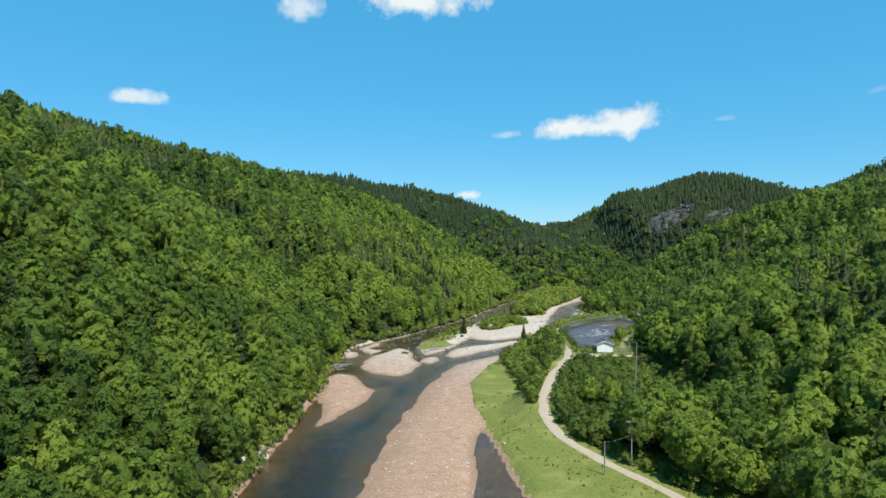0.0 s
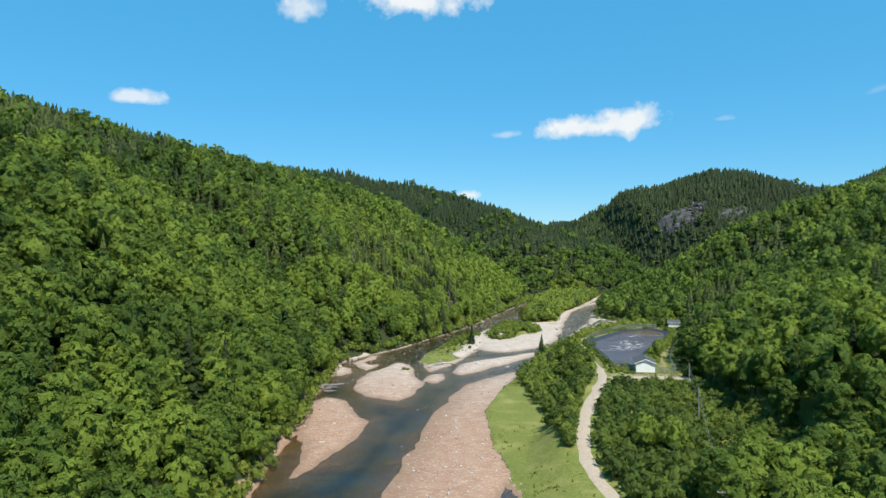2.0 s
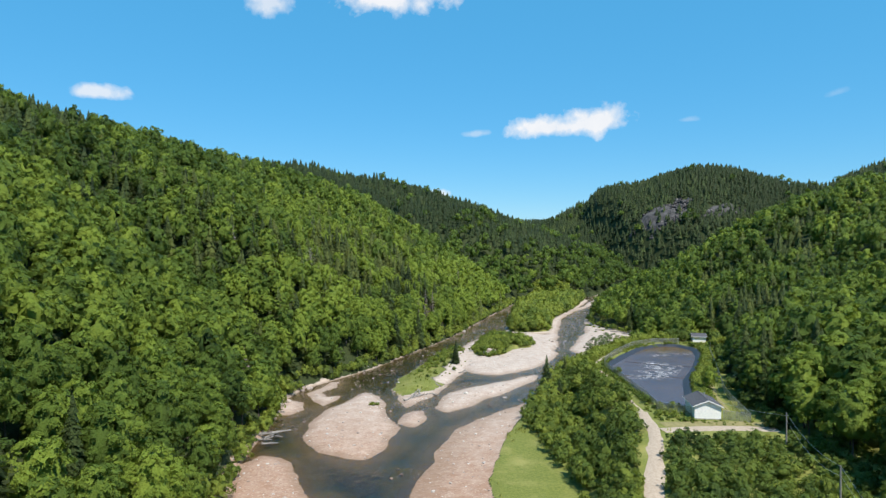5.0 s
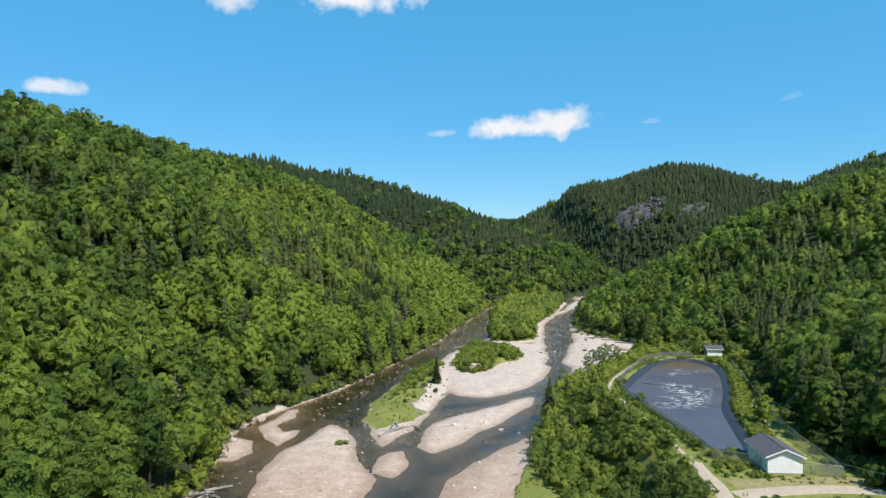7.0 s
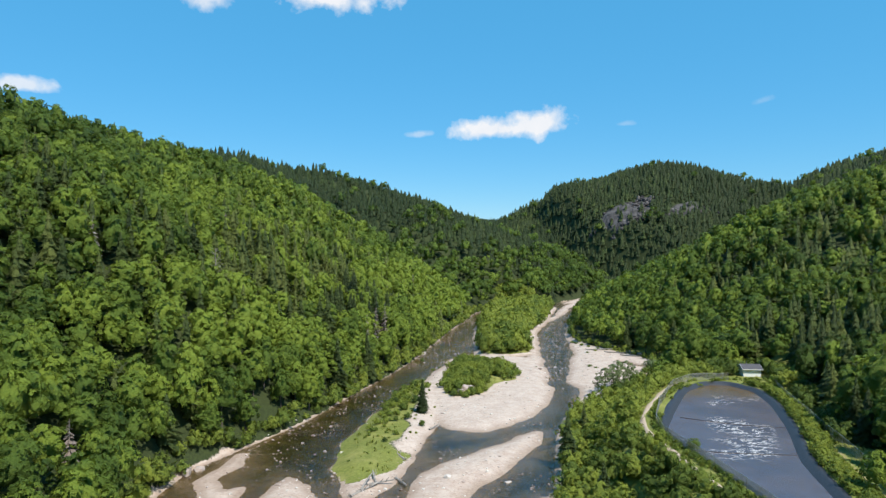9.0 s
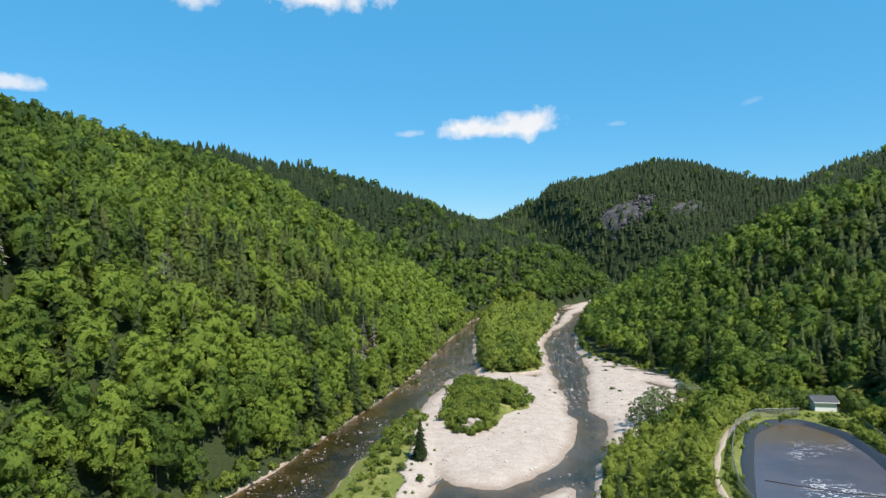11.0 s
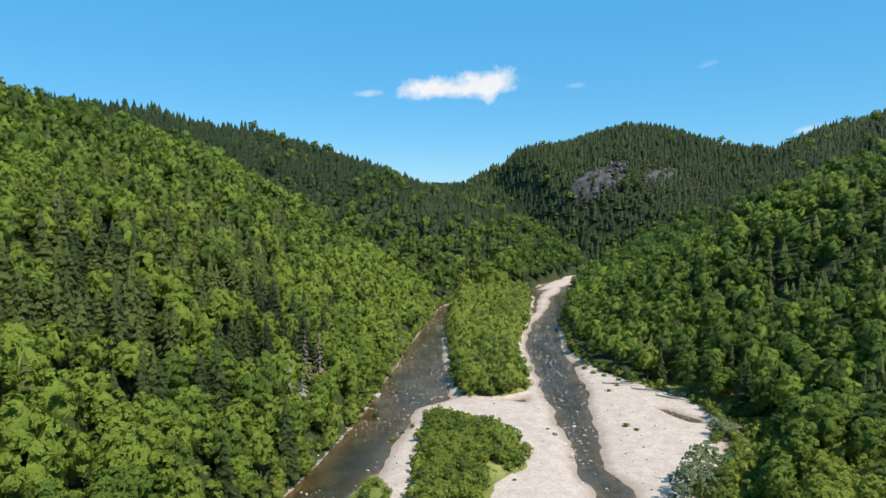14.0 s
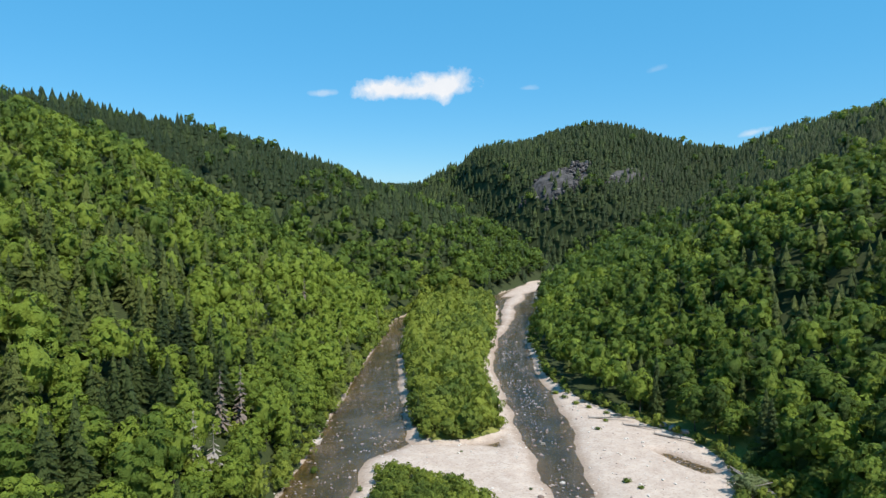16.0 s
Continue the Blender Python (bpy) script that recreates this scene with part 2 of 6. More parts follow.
def ground_material():
    k = Mat("valley_ground")
    zone = k.axes(k.attr("zone", "Vector"))
    xyz = k.axes(k.pos)
    mottled, small, tiny = k.noise(0.35, 6.0, 0.65), k.noise(1.6, 6.0, 0.7), k.noise(6.0, 4.0, 0.7)
    # gravel: rosy downstream, paler upstream, with single cobbles
    rosy = k.mix(k.ramp(mottled, 0.2, 0.85), (0.277, 0.159, 0.104), (0.369, 0.248, 0.182))
    pale = k.mix(k.ramp(mottled, 0.2, 0.85), (0.358, 0.288, 0.246), (0.484, 0.419, 0.372))
    stone = k.mix(k.ramp(k.math("ADD", xyz[1], k.math("MULTIPLY", mottled, 60.0)), 225.0, 360.0), rosy, pale)
    cob = k.n.new("ShaderNodeTexVoronoi")
    cob.inputs["Scale"].default_value = 2.6
    k.l.new(k.pos, cob.inputs["Vector"])
    cobtone = k.axes(cob.outputs["Color"])[0]
    stone = k.mix(k.math("MULTIPLY", k.ramp(cobtone, 0.7, 1.0), 0.4), stone, (0.512, 0.408, 0.328))
    stone = k.mix(k.math("MULTIPLY", k.ramp(cobtone, 0.25, 0.0), 0.34), stone, (0.2, 0.135, 0.105))
    # wet bed below the water line; deep water's dimming is painted into it
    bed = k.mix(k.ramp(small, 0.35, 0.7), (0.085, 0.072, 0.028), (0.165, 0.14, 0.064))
    depth_dim = k.ramp(k.math("ADD", xyz[2], k.math("MULTIPLY", k.math("SUBTRACT", mottled, 0.5), 0.3)), -0.9, -0.42)
    bed = k.mix(depth_dim, (0.02, 0.02, 0.014), bed)
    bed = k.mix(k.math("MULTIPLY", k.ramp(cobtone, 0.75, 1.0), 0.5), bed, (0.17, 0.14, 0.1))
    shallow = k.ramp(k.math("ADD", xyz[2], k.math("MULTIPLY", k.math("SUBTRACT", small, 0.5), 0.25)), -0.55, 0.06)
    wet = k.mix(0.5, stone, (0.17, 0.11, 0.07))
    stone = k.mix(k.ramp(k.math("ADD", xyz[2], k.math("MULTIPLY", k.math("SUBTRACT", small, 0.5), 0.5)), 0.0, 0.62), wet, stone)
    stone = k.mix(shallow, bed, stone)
    # grass
    turf = k.mix(k.ramp(small, 0.3, 0.7), (0.1, 0.12, 0.022), (0.172, 0.19, 0.042))
    turf = k.mix(k.ramp(k.noise(0.13, 5.0, 0.6), 0.45, 0.75), turf, (0.236, 0.228, 0.0684))
    turf = k.mix(k.math("MULTIPLY", k.ramp(tiny, 0.5, 0.8), 0.35), turf, (0.07, 0.125, 0.02))
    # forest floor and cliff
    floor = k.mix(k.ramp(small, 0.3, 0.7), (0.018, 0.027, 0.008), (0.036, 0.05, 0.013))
    crag = k.mix(k.ramp(k.noise(0.12, 8.0, 0.7, (1, 1, 0.35)), 0.38, 0.62), (0.028, 0.028, 0.029), (0.088, 0.084, 0.086))
    edge = k.math("MULTIPLY", k.math("SUBTRACT", small, 0.5), 0.7)
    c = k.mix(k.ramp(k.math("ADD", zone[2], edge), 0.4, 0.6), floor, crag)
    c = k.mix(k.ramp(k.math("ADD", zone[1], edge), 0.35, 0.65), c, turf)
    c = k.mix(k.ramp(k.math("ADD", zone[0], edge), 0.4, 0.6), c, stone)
    h = k.math("ADD", k.math("MULTIPLY", cob.outputs["Distance"], -0.6), small)
    return k.done(k.skin(c, 0.9, 0.0, k.bump(h, 0.7, 0.1), 0.3))


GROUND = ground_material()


def water_material(name, tint, ripple=0.8, murk=None, scale=1.0):
    """Clear, tea-coloured water: the bed shows through, the sky lies on it by its gloss alone."""
    k = Mat(name)
    a = k.noise(0.55 * scale, 5.0, 0.6, (1.0, 0.55, 1.0))
    b = k.noise(2.6 * scale, 4.0, 0.6, (1.0, 0.6, 1.0))
    rough_water = k.ramp(k.noise(0.05, 3.0), 0.35, 0.65, 0.35, 1.0)
    h = k.math("MULTIPLY", k.math("ADD", a, k.math("MULTIPLY", b, 0.45)), rough_water)
    nor = k.bump(h, ripple, 0.5)
    g = k.n.new("ShaderNodeBsdfGlossy")
    g.inputs["Roughness"].default_value = 0.22 if murk else 0.08
    k.l.new(nor, g.inputs["Normal"])
    f = k.n.new("ShaderNodeFresnel")
    f.inputs["IOR"].default_value = 1.33 if murk else 1.74
    k.l.new(nor, f.inputs["Normal"])
    if murk:
        streak = k.math("ABSOLUTE", k.math("SUBTRACT", k.noise(0.32, 5.0, 0.62, (0.75, 1.3, 1.0)), 0.5))
        y = k.axes(k.pos)[1]
        mid_x = k.math("ADD", k.axes(k.pos)[0], k.math("MULTIPLY", y, -0.4))
        where = k.math("MULTIPLY", k.math("MULTIPLY", k.ramp(y, 280.0, 292.0), k.ramp(y, 340.0, 328.0)), k.ramp(k.math("ABSOLUTE", k.math("ADD", mid_x, 96.0)), 8.5, 4.0))
        froth = k.math("MULTIPLY", k.math("MULTIPLY", k.ramp(streak, 0.026, 0.004), where), k.ramp(k.noise(0.07, 2.0, 0.5, (0.7, 1.6, 1)), 0.46, 0.62))
        body = k.mix(k.ramp(k.noise(0.12, 4.0), 0.35, 0.65), murk[0], murk[1])
        body = k.mix(k.ramp(k.math("ADD", y, k.math("MULTIPLY", k.noise(0.15, 3.0), 20.0)), 338.0, 350.0), body, (0.1, 0.062, 0.026))
        under = k.skin(k.mix(froth, body, (0.6, 0.58, 0.57)), 0.9, 0.0, None, 0.0)
    else:
        t = k.n.new("ShaderNodeBsdfTransparent")
        k.put(t.inputs["Color"], tint)
        under = t.outputs[0]
    s = k.n.new("ShaderNodeMixShader")
    k.put(s.inputs[0], k.math("MULTIPLY", f.outputs[0], 0.3 if murk else 1.0)), k.l.new(under, s.inputs[1]), k.l.new(g.outputs[0], s.inputs[2])
    return k.done(s.outputs[0])


WATER = water_material("river_water", (0.8, 0.745, 0.55), 1.0)
POND_WATER = water_material("pond_water", None, 0.25, ((0.068, 0.052, 0.06), (0.092, 0.069, 0.074)), 1.4)
DRYGRASS = plain("dry_grass", (0.16, 0.152, 0.048), (0.288, 0.24, 0.112), 0.95, 1.6, 0.5)
TRACKDUST = plain("track_gravel", (0.319, 0.251, 0.19), (0.441, 0.365, 0.293), 0.95, 2.2, 0.5)

# ---- the lie of the land ----
def hashed(i, j, seed):
    h = np.sin(i * 127.1 + j * 311.7 + seed * 74.7) * 43758.5453
    return h - np.floor(h)


def vnoise(x, y, size, seed=0):
    """Smooth value noise in -1 .. 1, with lumps of that size in metres."""
    x, y = np.asarray(x, float) / size, np.asarray(y, float) / size
    i, j = np.floor(x), np.floor(y)
    u, v = x - i, y - j
    u, v = u * u * (3 - 2 * u), v * v * (3 - 2 * v)
    a, b = hashed(i, j, seed), hashed(i + 1, j, seed)
    c, d = hashed(i, j + 1, seed), hashed(i + 1, j + 1, seed)
    return 2 * (a + (b - a) * u + (c - a) * v + (a - b - c + d) * u * v) - 1


def step(a, b, x):
    u = np.clip((np.asarray(x, float) - a) / (b - a), 0, 1)
    return u * u * (3 - 2 * u)


def inside(poly, x, y):
    """Signed distance to a closed outline, positive inside."""
    p = np.array(poly, float)
    best = np.full(np.shape(x), 1e9)
    odd = np.zeros(np.shape(x), bool)
    for (x0, y0), (x1, y1) in zip(p, np.roll(p, -1, 0)):
        dx, dy = x1 - x0, y1 - y0
        s = np.clip(((x - x0) * dx + (y - y0) * dy) / (dx * dx + dy * dy), 0, 1)
        best = np.minimum(best, (x - x0 - s * dx) ** 2 + (y - y0 - s * dy) ** 2)
        cross = (y0 > y) != (y1 > y)
        odd ^= cross & (x < x0 + (y - y0) * dx / (dy if dy else 1e-9))
    return np.where(odd, 1, -1) * np.sqrt(best)


def along(table, y):
    t = np.array(table, float)
    return np.interp(y, t[:, 0], t[:, 1])


# left bank of the river, right bank, foot of the right-hand hill, and the track: x for each y
LEFT = [(-400, -40), (60, -50), (113, -57), (153, -64), (196, -71), (236, -80), (265, -84), (285, -90), (305, -89), (320, -83), (343, -74), (372, -67),
        (405, -59), (445, -50), (500, -42), (540, -36), (590, -27), (640, -20), (690, 6), (718, 45), (777, 80), (833, 116), (897, 146), (940, 128), (1000, 70), (1150, 18), (1300, -2), (1800, -8), (2600, -10)]
RIGHT = [(-400, 40), (60, 12), (100, 4), (124, -2), (167, -13), (193, -21), (217, -25), (240, -24), (262, -21), (280, -17), (300, -12), (330, -7), (350, -2),
         (366, 9), (384, 21), (398, 34), (410, 41), (429, 44), (443, 46), (455, 42), (470, 34), (490, 28), (514, 27), (578, 38), (622, 51), (680, 72), (743, 86), (765, 102), (823, 132), (897, 163), (940, 150), (1000, 95), (1150, 42), (1300, 20), (1800, 12), (2600, 10)]
FOOT = [(-400, 60), (0, 48), (150, 36), (200, 36), (250, 43), (300, 56), (360, 66), (420, 58), (460, 50), (500, 38), (578, 45), (622, 60), (749, 104), (823, 138), (897, 172), (1050, 205), (1300, 320), (1600, 500), (2600, 900)]
TRACK = [(-100, 60), (60, 46), (100, 33), (123, 24), (133, 17.8), (142, 11.8), (152, 5.7), (162, 2.2), (172, 0.5), (185, 0.4), (196, 1.7), (208, 4.2), (220, 6.8), (232, 9.2), (246, 9.4),
         (262, 8.7), (280, 7.6), (300, 6.0), (314, 8), (330, 15), (345, 24), (360, 34), (400, 60), (600, 60)]
BENCH = [(-400, 2), (100, 2), (140, 2.2), (165, 3.6), (190, 6.4), (222, 9.4), (360, 9.8), (400, 7), (440, 3), (480, 1.6), (2600, 1.6)]

BARS = {
    "near_left": [(-76.5, 229), (-75, 236), (-70, 235), (-62, 221), (-54, 210), (-54, 195), (-55, 178), (-58.5, 165), (-61, 174), (-65.5, 188), (-72, 209)],
    "left_foot": [(-48, 0), (-58, 100), (-60, 128), (-63, 152), (-68, 176), (-66, 150), (-62, 128), (-58, 104)],
    "middle": [(-74, 264), (-73, 277), (-67, 303), (-61, 297), (-57, 282), (-50, 262), (-49, 247), (-52, 236), (-64, 240), (-71, 252)],
    "upper_left": [(-84.7, 298), (-82, 317), (-79.6, 317), (-77.4, 308), (-80, 300), (-77, 295), (-73.8, 297), (-72.1, 291), (-74.6, 281), (-78, 286)],
    "rocks_left": [(-91, 290), (-82, 287), (-78, 278), (-81, 271), (-87, 272)],
    "tip": [(-56, 308), (-54.7, 298), (-50.1, 284), (-47.2, 293), (-45, 298), (-42.2, 311), (-41.8, 317.6), (-46, 318), (-52, 315)],
    "small": [(-50, 270), (-49, 280), (-45, 281), (-42, 272), (-45, 264), (-49, 266)],
    "upper_bar": [(-42, 284), (-41, 300), (-36, 311), (-27, 319), (-11, 338), (-9, 336), (-15, 319), (-25, 301), (-31, 290), (-38, 277)],
    "right_bank": [(-30, -150), (-36, 60), (-34, 119), (-38, 166), (-39, 210), (-37, 240), (-33, 263), (-26, 279), (-17, 293), (-8, 293), (-10, 250), (-10, 200), (-5, 150), (6, 100), (14, 60), (30, -150)],
    "wide_bar": [(-46, 388), (-40, 420), (-34, 446), (-24, 455), (-12, 455), (4, 446), (3, 425), (1, 400), (-3, 368), (-12, 348), (-25, 335), (-35, 338), (-40, 350), (-42, 368)],
    "far_right": [(4, 366), (6, 378), (10, 388), (7, 399), (9.5, 416), (14.5, 435), (18.5, 453), (23, 481), (27, 520), (34, 560), (44, 600), (56, 620), (44, 560), (36, 500), (46, 465), (52, 440), (34, 396), (14, 366)],
    "far_left": [(5, 440), (-1, 448), (0, 470), (3, 500), (7, 530), (20, 580), (36, 625), (50, 680), (62, 720), (80, 750), (74, 722), (58, 684), (42, 625), (25, 580), (12, 530), (9, 500), (6, 470), (4, 450)],
    "bend": [(56, 722), (82, 779), (118, 836), (147, 898), (160, 900), (131, 826), (100, 768), (84, 748), (70, 730)],
}
ISLANDS = {
    "grassy": [(-58, 306), (-58, 326), (-55, 345), (-50, 380), (-45, 398), (-39, 388), (-37, 360), (-38, 340), (-43, 318), (-47, 305), (-53, 299)],
    "shrubby": [(-38, 384), (-36, 410), (-33, 438), (-27, 437), (-10, 422), (-8, 410), (-10, 398), (-18, 390), (-22, 376), (-30, 368), (-36, 374)],
    "wooded": [(-23, 456), (-22, 490), (-21, 530), (-16, 590), (-9, 650), (0, 700), (20, 722), (44, 715), (46, 685), (34, 627), (24, 583), (10, 530), (4, 490), (2, 458), (-8, 452), (-18, 453)],
}
POND = [(9.5, 304), (10.5, 290), (12, 277), (13.5, 264), (15, 252), (22, 252), (25, 266), (29, 284), (37, 304), (44, 326), (46.5, 341), (43, 350), (36, 350.5), (27, 342), (17, 321)]
POND_LEVEL, YARD = 9.4, 9.7
FENCE = [(228, 30), (239, 30.5), (257, 33), (300, 40.5), (330, 49), (345, 55), (372, 62)]
PUDDLE = [(-13, 118), (-14, 136), (-16.2, 150), (-16.5, 162), (-15.4, 168), (-12.9, 165), (-10.7, 158.5), (-8.9, 152), (-6.5, 136), (-2.5, 123.7), (0, 114), (-6, 108)]
POOL = [(34.8, 442), (37, 441.5), (43, 431), (42.5, 428.5), (39.5, 428.5), (36.5, 435)]


def land(x, y):
    """Height of the ground, and how much of it is gravel, grass and bare rock."""
    x, y = np.asarray(x, float), np.asarray(y, float)
    wob = 1.6 * vnoise(x, y, 9, 3) + 0.7 * vnoise(x, y, 3.2, 4)
    dl, dr, df = along(LEFT, y) - x, x - along(RIGHT, y), x - along(FOOT, y)
    # river bed with its bars
    z = -0.6 + 0.12 * step(330, 420, y) + 0.24 * step(405, 460, y) * step(-5, -15, x) - 0.45 * step(2, 10, np.minimum(-dl, -dr)) * step(420, 260, y) * (1 - 0.85 * step(275, 310, y) * step(-38, -50, x)) + 0.16 * vnoise(x, y, 7, 5) + 0.12 * vnoise(x, y, 2.3, 6)
    gravel = np.zeros(x.shape)
    for k, (name, bar) in enumerate(BARS.items()):
        s = inside(bar, x, y) + 0.8 * wob
        top = np.clip(0.35 + 0.09 * s, -1.2, 0.95) + 0.1 * vnoise(x, y, 5, 11 + k)
        up = np.clip(np.where(s > 0, 0.065 if name == "right_bank" else 0.21, 0.1) * s + 0.02, -1.6, 1.4)
        z = np.maximum(z, np.minimum(top, up))
        gravel = np.maximum(gravel, step(-7, -1, s) * step(3.0, 0.4, dr + 0.5 * wob) * np.where(y > 318, step(0.0, -0.9, dl), step(2.0, 0.4, dl)))
    grass = np.zeros(x.shape)
    for name, isle in ISLANDS.items():
        s = inside(isle, x, y) + 0.5 * wob
        z = np.maximum(z, np.clip(0.3 * s + 0.4, -2, 1.5 if name == "grassy" else 2.0) + 0.12 * vnoise(x, y, 4, 31))
        sandy = step(-3.0, 0.5, x + 43.5 - 0.05 * (y - 340) + 2.5 * vnoise(x, y, 7, 33)) * step(312, 322, y)
        grass = np.maximum(grass, step(-2.2, -0.6, s) * (1 - sandy) if name == 'grassy' else step(0.8, 2.6, s))
    for pool, deep in ((PUDDLE, 0.05), (POOL, 0.2)):
        s = inside(pool, x, y) + 0.2 * wob + 0.5
        z = z + (-deep - z) * step(-2.6, 1.6, s)
    gravel = np.maximum(gravel, np.where(y > 318, step(0.0, -0.9, dl), step(0.5, -0.5, dl)) * step(1.5, 0.2, dr))
    gravel = gravel * (1 - 0.45 * step(-3.5, -1.5, dl) * step(235, 260, y) * step(-0.45, 0.25, vnoise(x, y, 9, 16) + 0.4 * vnoise(x, y, 3, 18)))
    shore = dl - 0.1 + 1.2 * wob + 1.5 * vnoise(x, y, 19, 15)
    z = np.where((y > 300) & (y < 700), np.maximum(z, np.clip(0.13 * shore, -1.5, 0.3)), z)
    # left bank and hill
    d = np.maximum(dl, 0)
    high = along([(-400, 1.08), (250, 1.04), (400, 1.02), (550, 1.05), (700, 1.06), (800, 1.13), (900, 0.95), (960, 1.0), (1050, 1.14), (1300, 1.3), (2600, 1.5)], y)
    hill = high * 160 * (1 - np.exp(-d / along([(0, 160), (300, 165), (450, 195), (620, 235), (800, 250), (950, 200), (1300, 200), (2600, 220)], y)))
    hill = np.where(hill > 120, 120 + 28 * (1 - np.exp(-(hill - 120) / 28)), hill)
    spurs = step(20, 120, d) * (10 * vnoise(x, y, 150, 41) + 4 * vnoise(x, y, 60, 42)) + step(4, 30, d) * 1.5 * vnoise(x, y, 22, 43)
    left = np.where(dl > -3, -0.8 + np.clip((dl + 3) * 0.42, 0, 2.0) + hill + spurs, -9)
    left = np.where(y > 318, np.minimum(left, 0.3 + 1.0 * np.maximum(dl, 0)), left)
    # right bench, with the track and the pond, and the hill behind
    xt, zb = along(TRACK, y), along(BENCH, y)
    low = 1.25 + 0.008 * np.maximum(dr, 0)
    ramp = step(xt - 13, xt - 3.0, x)
    bench = low + (np.maximum(zb, low) - low) * ramp + 0.18 * vnoise(x, y, 6, 51) * (1 - step(-5, -3, -np.abs(x - xt)))
    e = np.maximum(df, 0)
    top = along([(-400, 195), (300, 195), (560, 188), (700, 196), (850, 220), (1000, 228), (2600, 190)], y)
    rise = 0.0024 * top * e
    rise = np.where(rise > 110, 110 + 55 * (1 - np.exp(-(rise - 110) / 55)), rise)
    rise = rise + step(15, 100, e) * (10 * vnoise(x, y, 140, 61) + 4 * vnoise(x, y, 55, 62)) + step(3, 25, e) * 1.5 * vnoise(x, y, 21, 63)
    right = np.where(dr > -2.5, np.minimum(-1.0 + (dr + 2.5) * 0.55, bench + rise), -9)
    z = np.maximum(z, np.maximum(left, right))
    # the hill with the cliff
    u, v = x - 268, y - 1165
    r = np.hypot(u * np.where(u < 0, 0.95, 0.9), v * np.where(v < 0, 0.85, 0.5))
    dome = 162 * (1 - step(10, 330, r) ** 1.0) + 9 * vnoise(x, y, 120, 71) * step(600, 900, y)
    dome = dome + 32 * np.exp(-((u + 150) / 45) ** 2 - ((v - 10) / 120) ** 2)
    dome = dome + 42 * np.exp(-((x - 405) / 50) ** 2 - ((y - 1000) / 70) ** 2)
    z = np.maximum(z, np.where((dr > 0) & (y > 720), dome * step(0, 75, dr), -9))
    shoulder = 116 - 0.52 * np.abs(100 - x) - 0.3 * np.abs(y - 1255) + 5 * vnoise(x, y, 50, 72)
    z = np.maximum(z, np.where((x > 0) & (y > 1050), shoulder, -9))
    # far plateau that closes the valley
    far = 128 * step(1500, 2500, y + 0.15 * np.abs(x)) + 14 * vnoise(x, y, 420, 81) * step(1500, 2200, y)
    z = np.maximum(z, np.where(y > 1400, far, -9))
    grass = np.maximum(grass, np.where(dr > -0.5, step(0.3, 2.2, dr + 0.5 * wob + 2.0 * step(95, 112, y) * step(178, 166, y)), 0) * step(20, 12, e) * (y < 470))
    # pond basin and yard
    s = inside(POND, x, y)
    z = np.where(s > -6, np.where(s > 0, YARD + 0.4 - np.clip(s * 1.5, 0, 2.4), z + (YARD + 0.4 - z) * step(-6, -1.5, s)), z)
    yard = step(9, 4, np.maximum(np.abs(x - 22) - 8, np.abs(y - 238) - 6))
    z = z + (YARD - z) * yard * (s < -1)
    yard2 = step(7, 3, np.maximum(np.abs(x - 52) - 4, np.abs(y - 360) - 4))
    z = z + (YARD + 0.3 - z) * yard2 * (s < -1)
    rock = np.exp(-((x - 194) / 42) ** 2 - ((y - 1004) / 24) ** 2) * step(950, 975, y + 0.25 * (x - 150)) + np.exp(-((x - 258) / 26) ** 2 - ((y - 978) / 14) ** 2)
    rock = step(0.45, 0.7, rock + 0.5 * vnoise(x, y, 22, 91) + 0.2 * vnoise(x, y, 9, 92)) * step(0.04, 0.2, rock)
    return z, gravel * (1 - 0.9 * np.clip(grass, 0, 1)), grass, rock

# ---- mesh helpers ----
def sheet(name, verts, faces, material, parent=None, smooth=False, point_floats=None, zone=None, solid=None, normals=None):
    """A mesh object from arrays: verts (n, 3), faces (m, 3 or 4)."""
    verts, faces = np.asarray(verts, np.float32), np.asarray(faces, np.int32)
    me = bpy.data.meshes.new(name)
    k = faces.shape[1]
    me.vertices.add(len(verts)), me.loops.add(faces.size), me.polygons.add(len(faces))
    me.vertices.foreach_set("co", verts.ravel())
    me.loops.foreach_set("vertex_index", faces.ravel())
    me.polygons.foreach_set("loop_start", np.arange(0, faces.size, k, dtype=np.int32))
    me.polygons.foreach_set("use_smooth", np.full(len(faces), smooth))
    if point_floats is not None:
        me.attributes.new("tint", "FLOAT", "POINT").data.foreach_set("value", np.asarray(point_floats, np.float32))
    if solid is not None:
        me.attributes.new("solid", "FLOAT", "POINT").data.foreach_set("value", np.asarray(solid, np.float32))
    if zone is not None:
        me.attributes.new("zone", "FLOAT_VECTOR", "POINT").data.foreach_set("vector", np.asarray(zone, np.float32).ravel())
    me.materials.append(material)
    me.update(calc_edges=True)
    if normals is not None:
        me.normals_split_custom_set_from_vertices(np.asarray(normals, np.float32))
    ob = new(name, me)
    if parent:
        ob.parent = parent
    return ob


def part(name, bm, material, parent=None, label="", smooth=False):
    me = bpy.data.meshes.new(name)
    bm.normal_update()
    bm.to_mesh(me)
    bm.free()
    me.materials.append(material)
    if smooth:
        me.polygons.foreach_set("use_smooth", np.full(len(me.polygons), True))
    ob = new(name, me)
    if parent:
        ob.parent = parent
    if label:
        tagged(ob, label)
    return ob


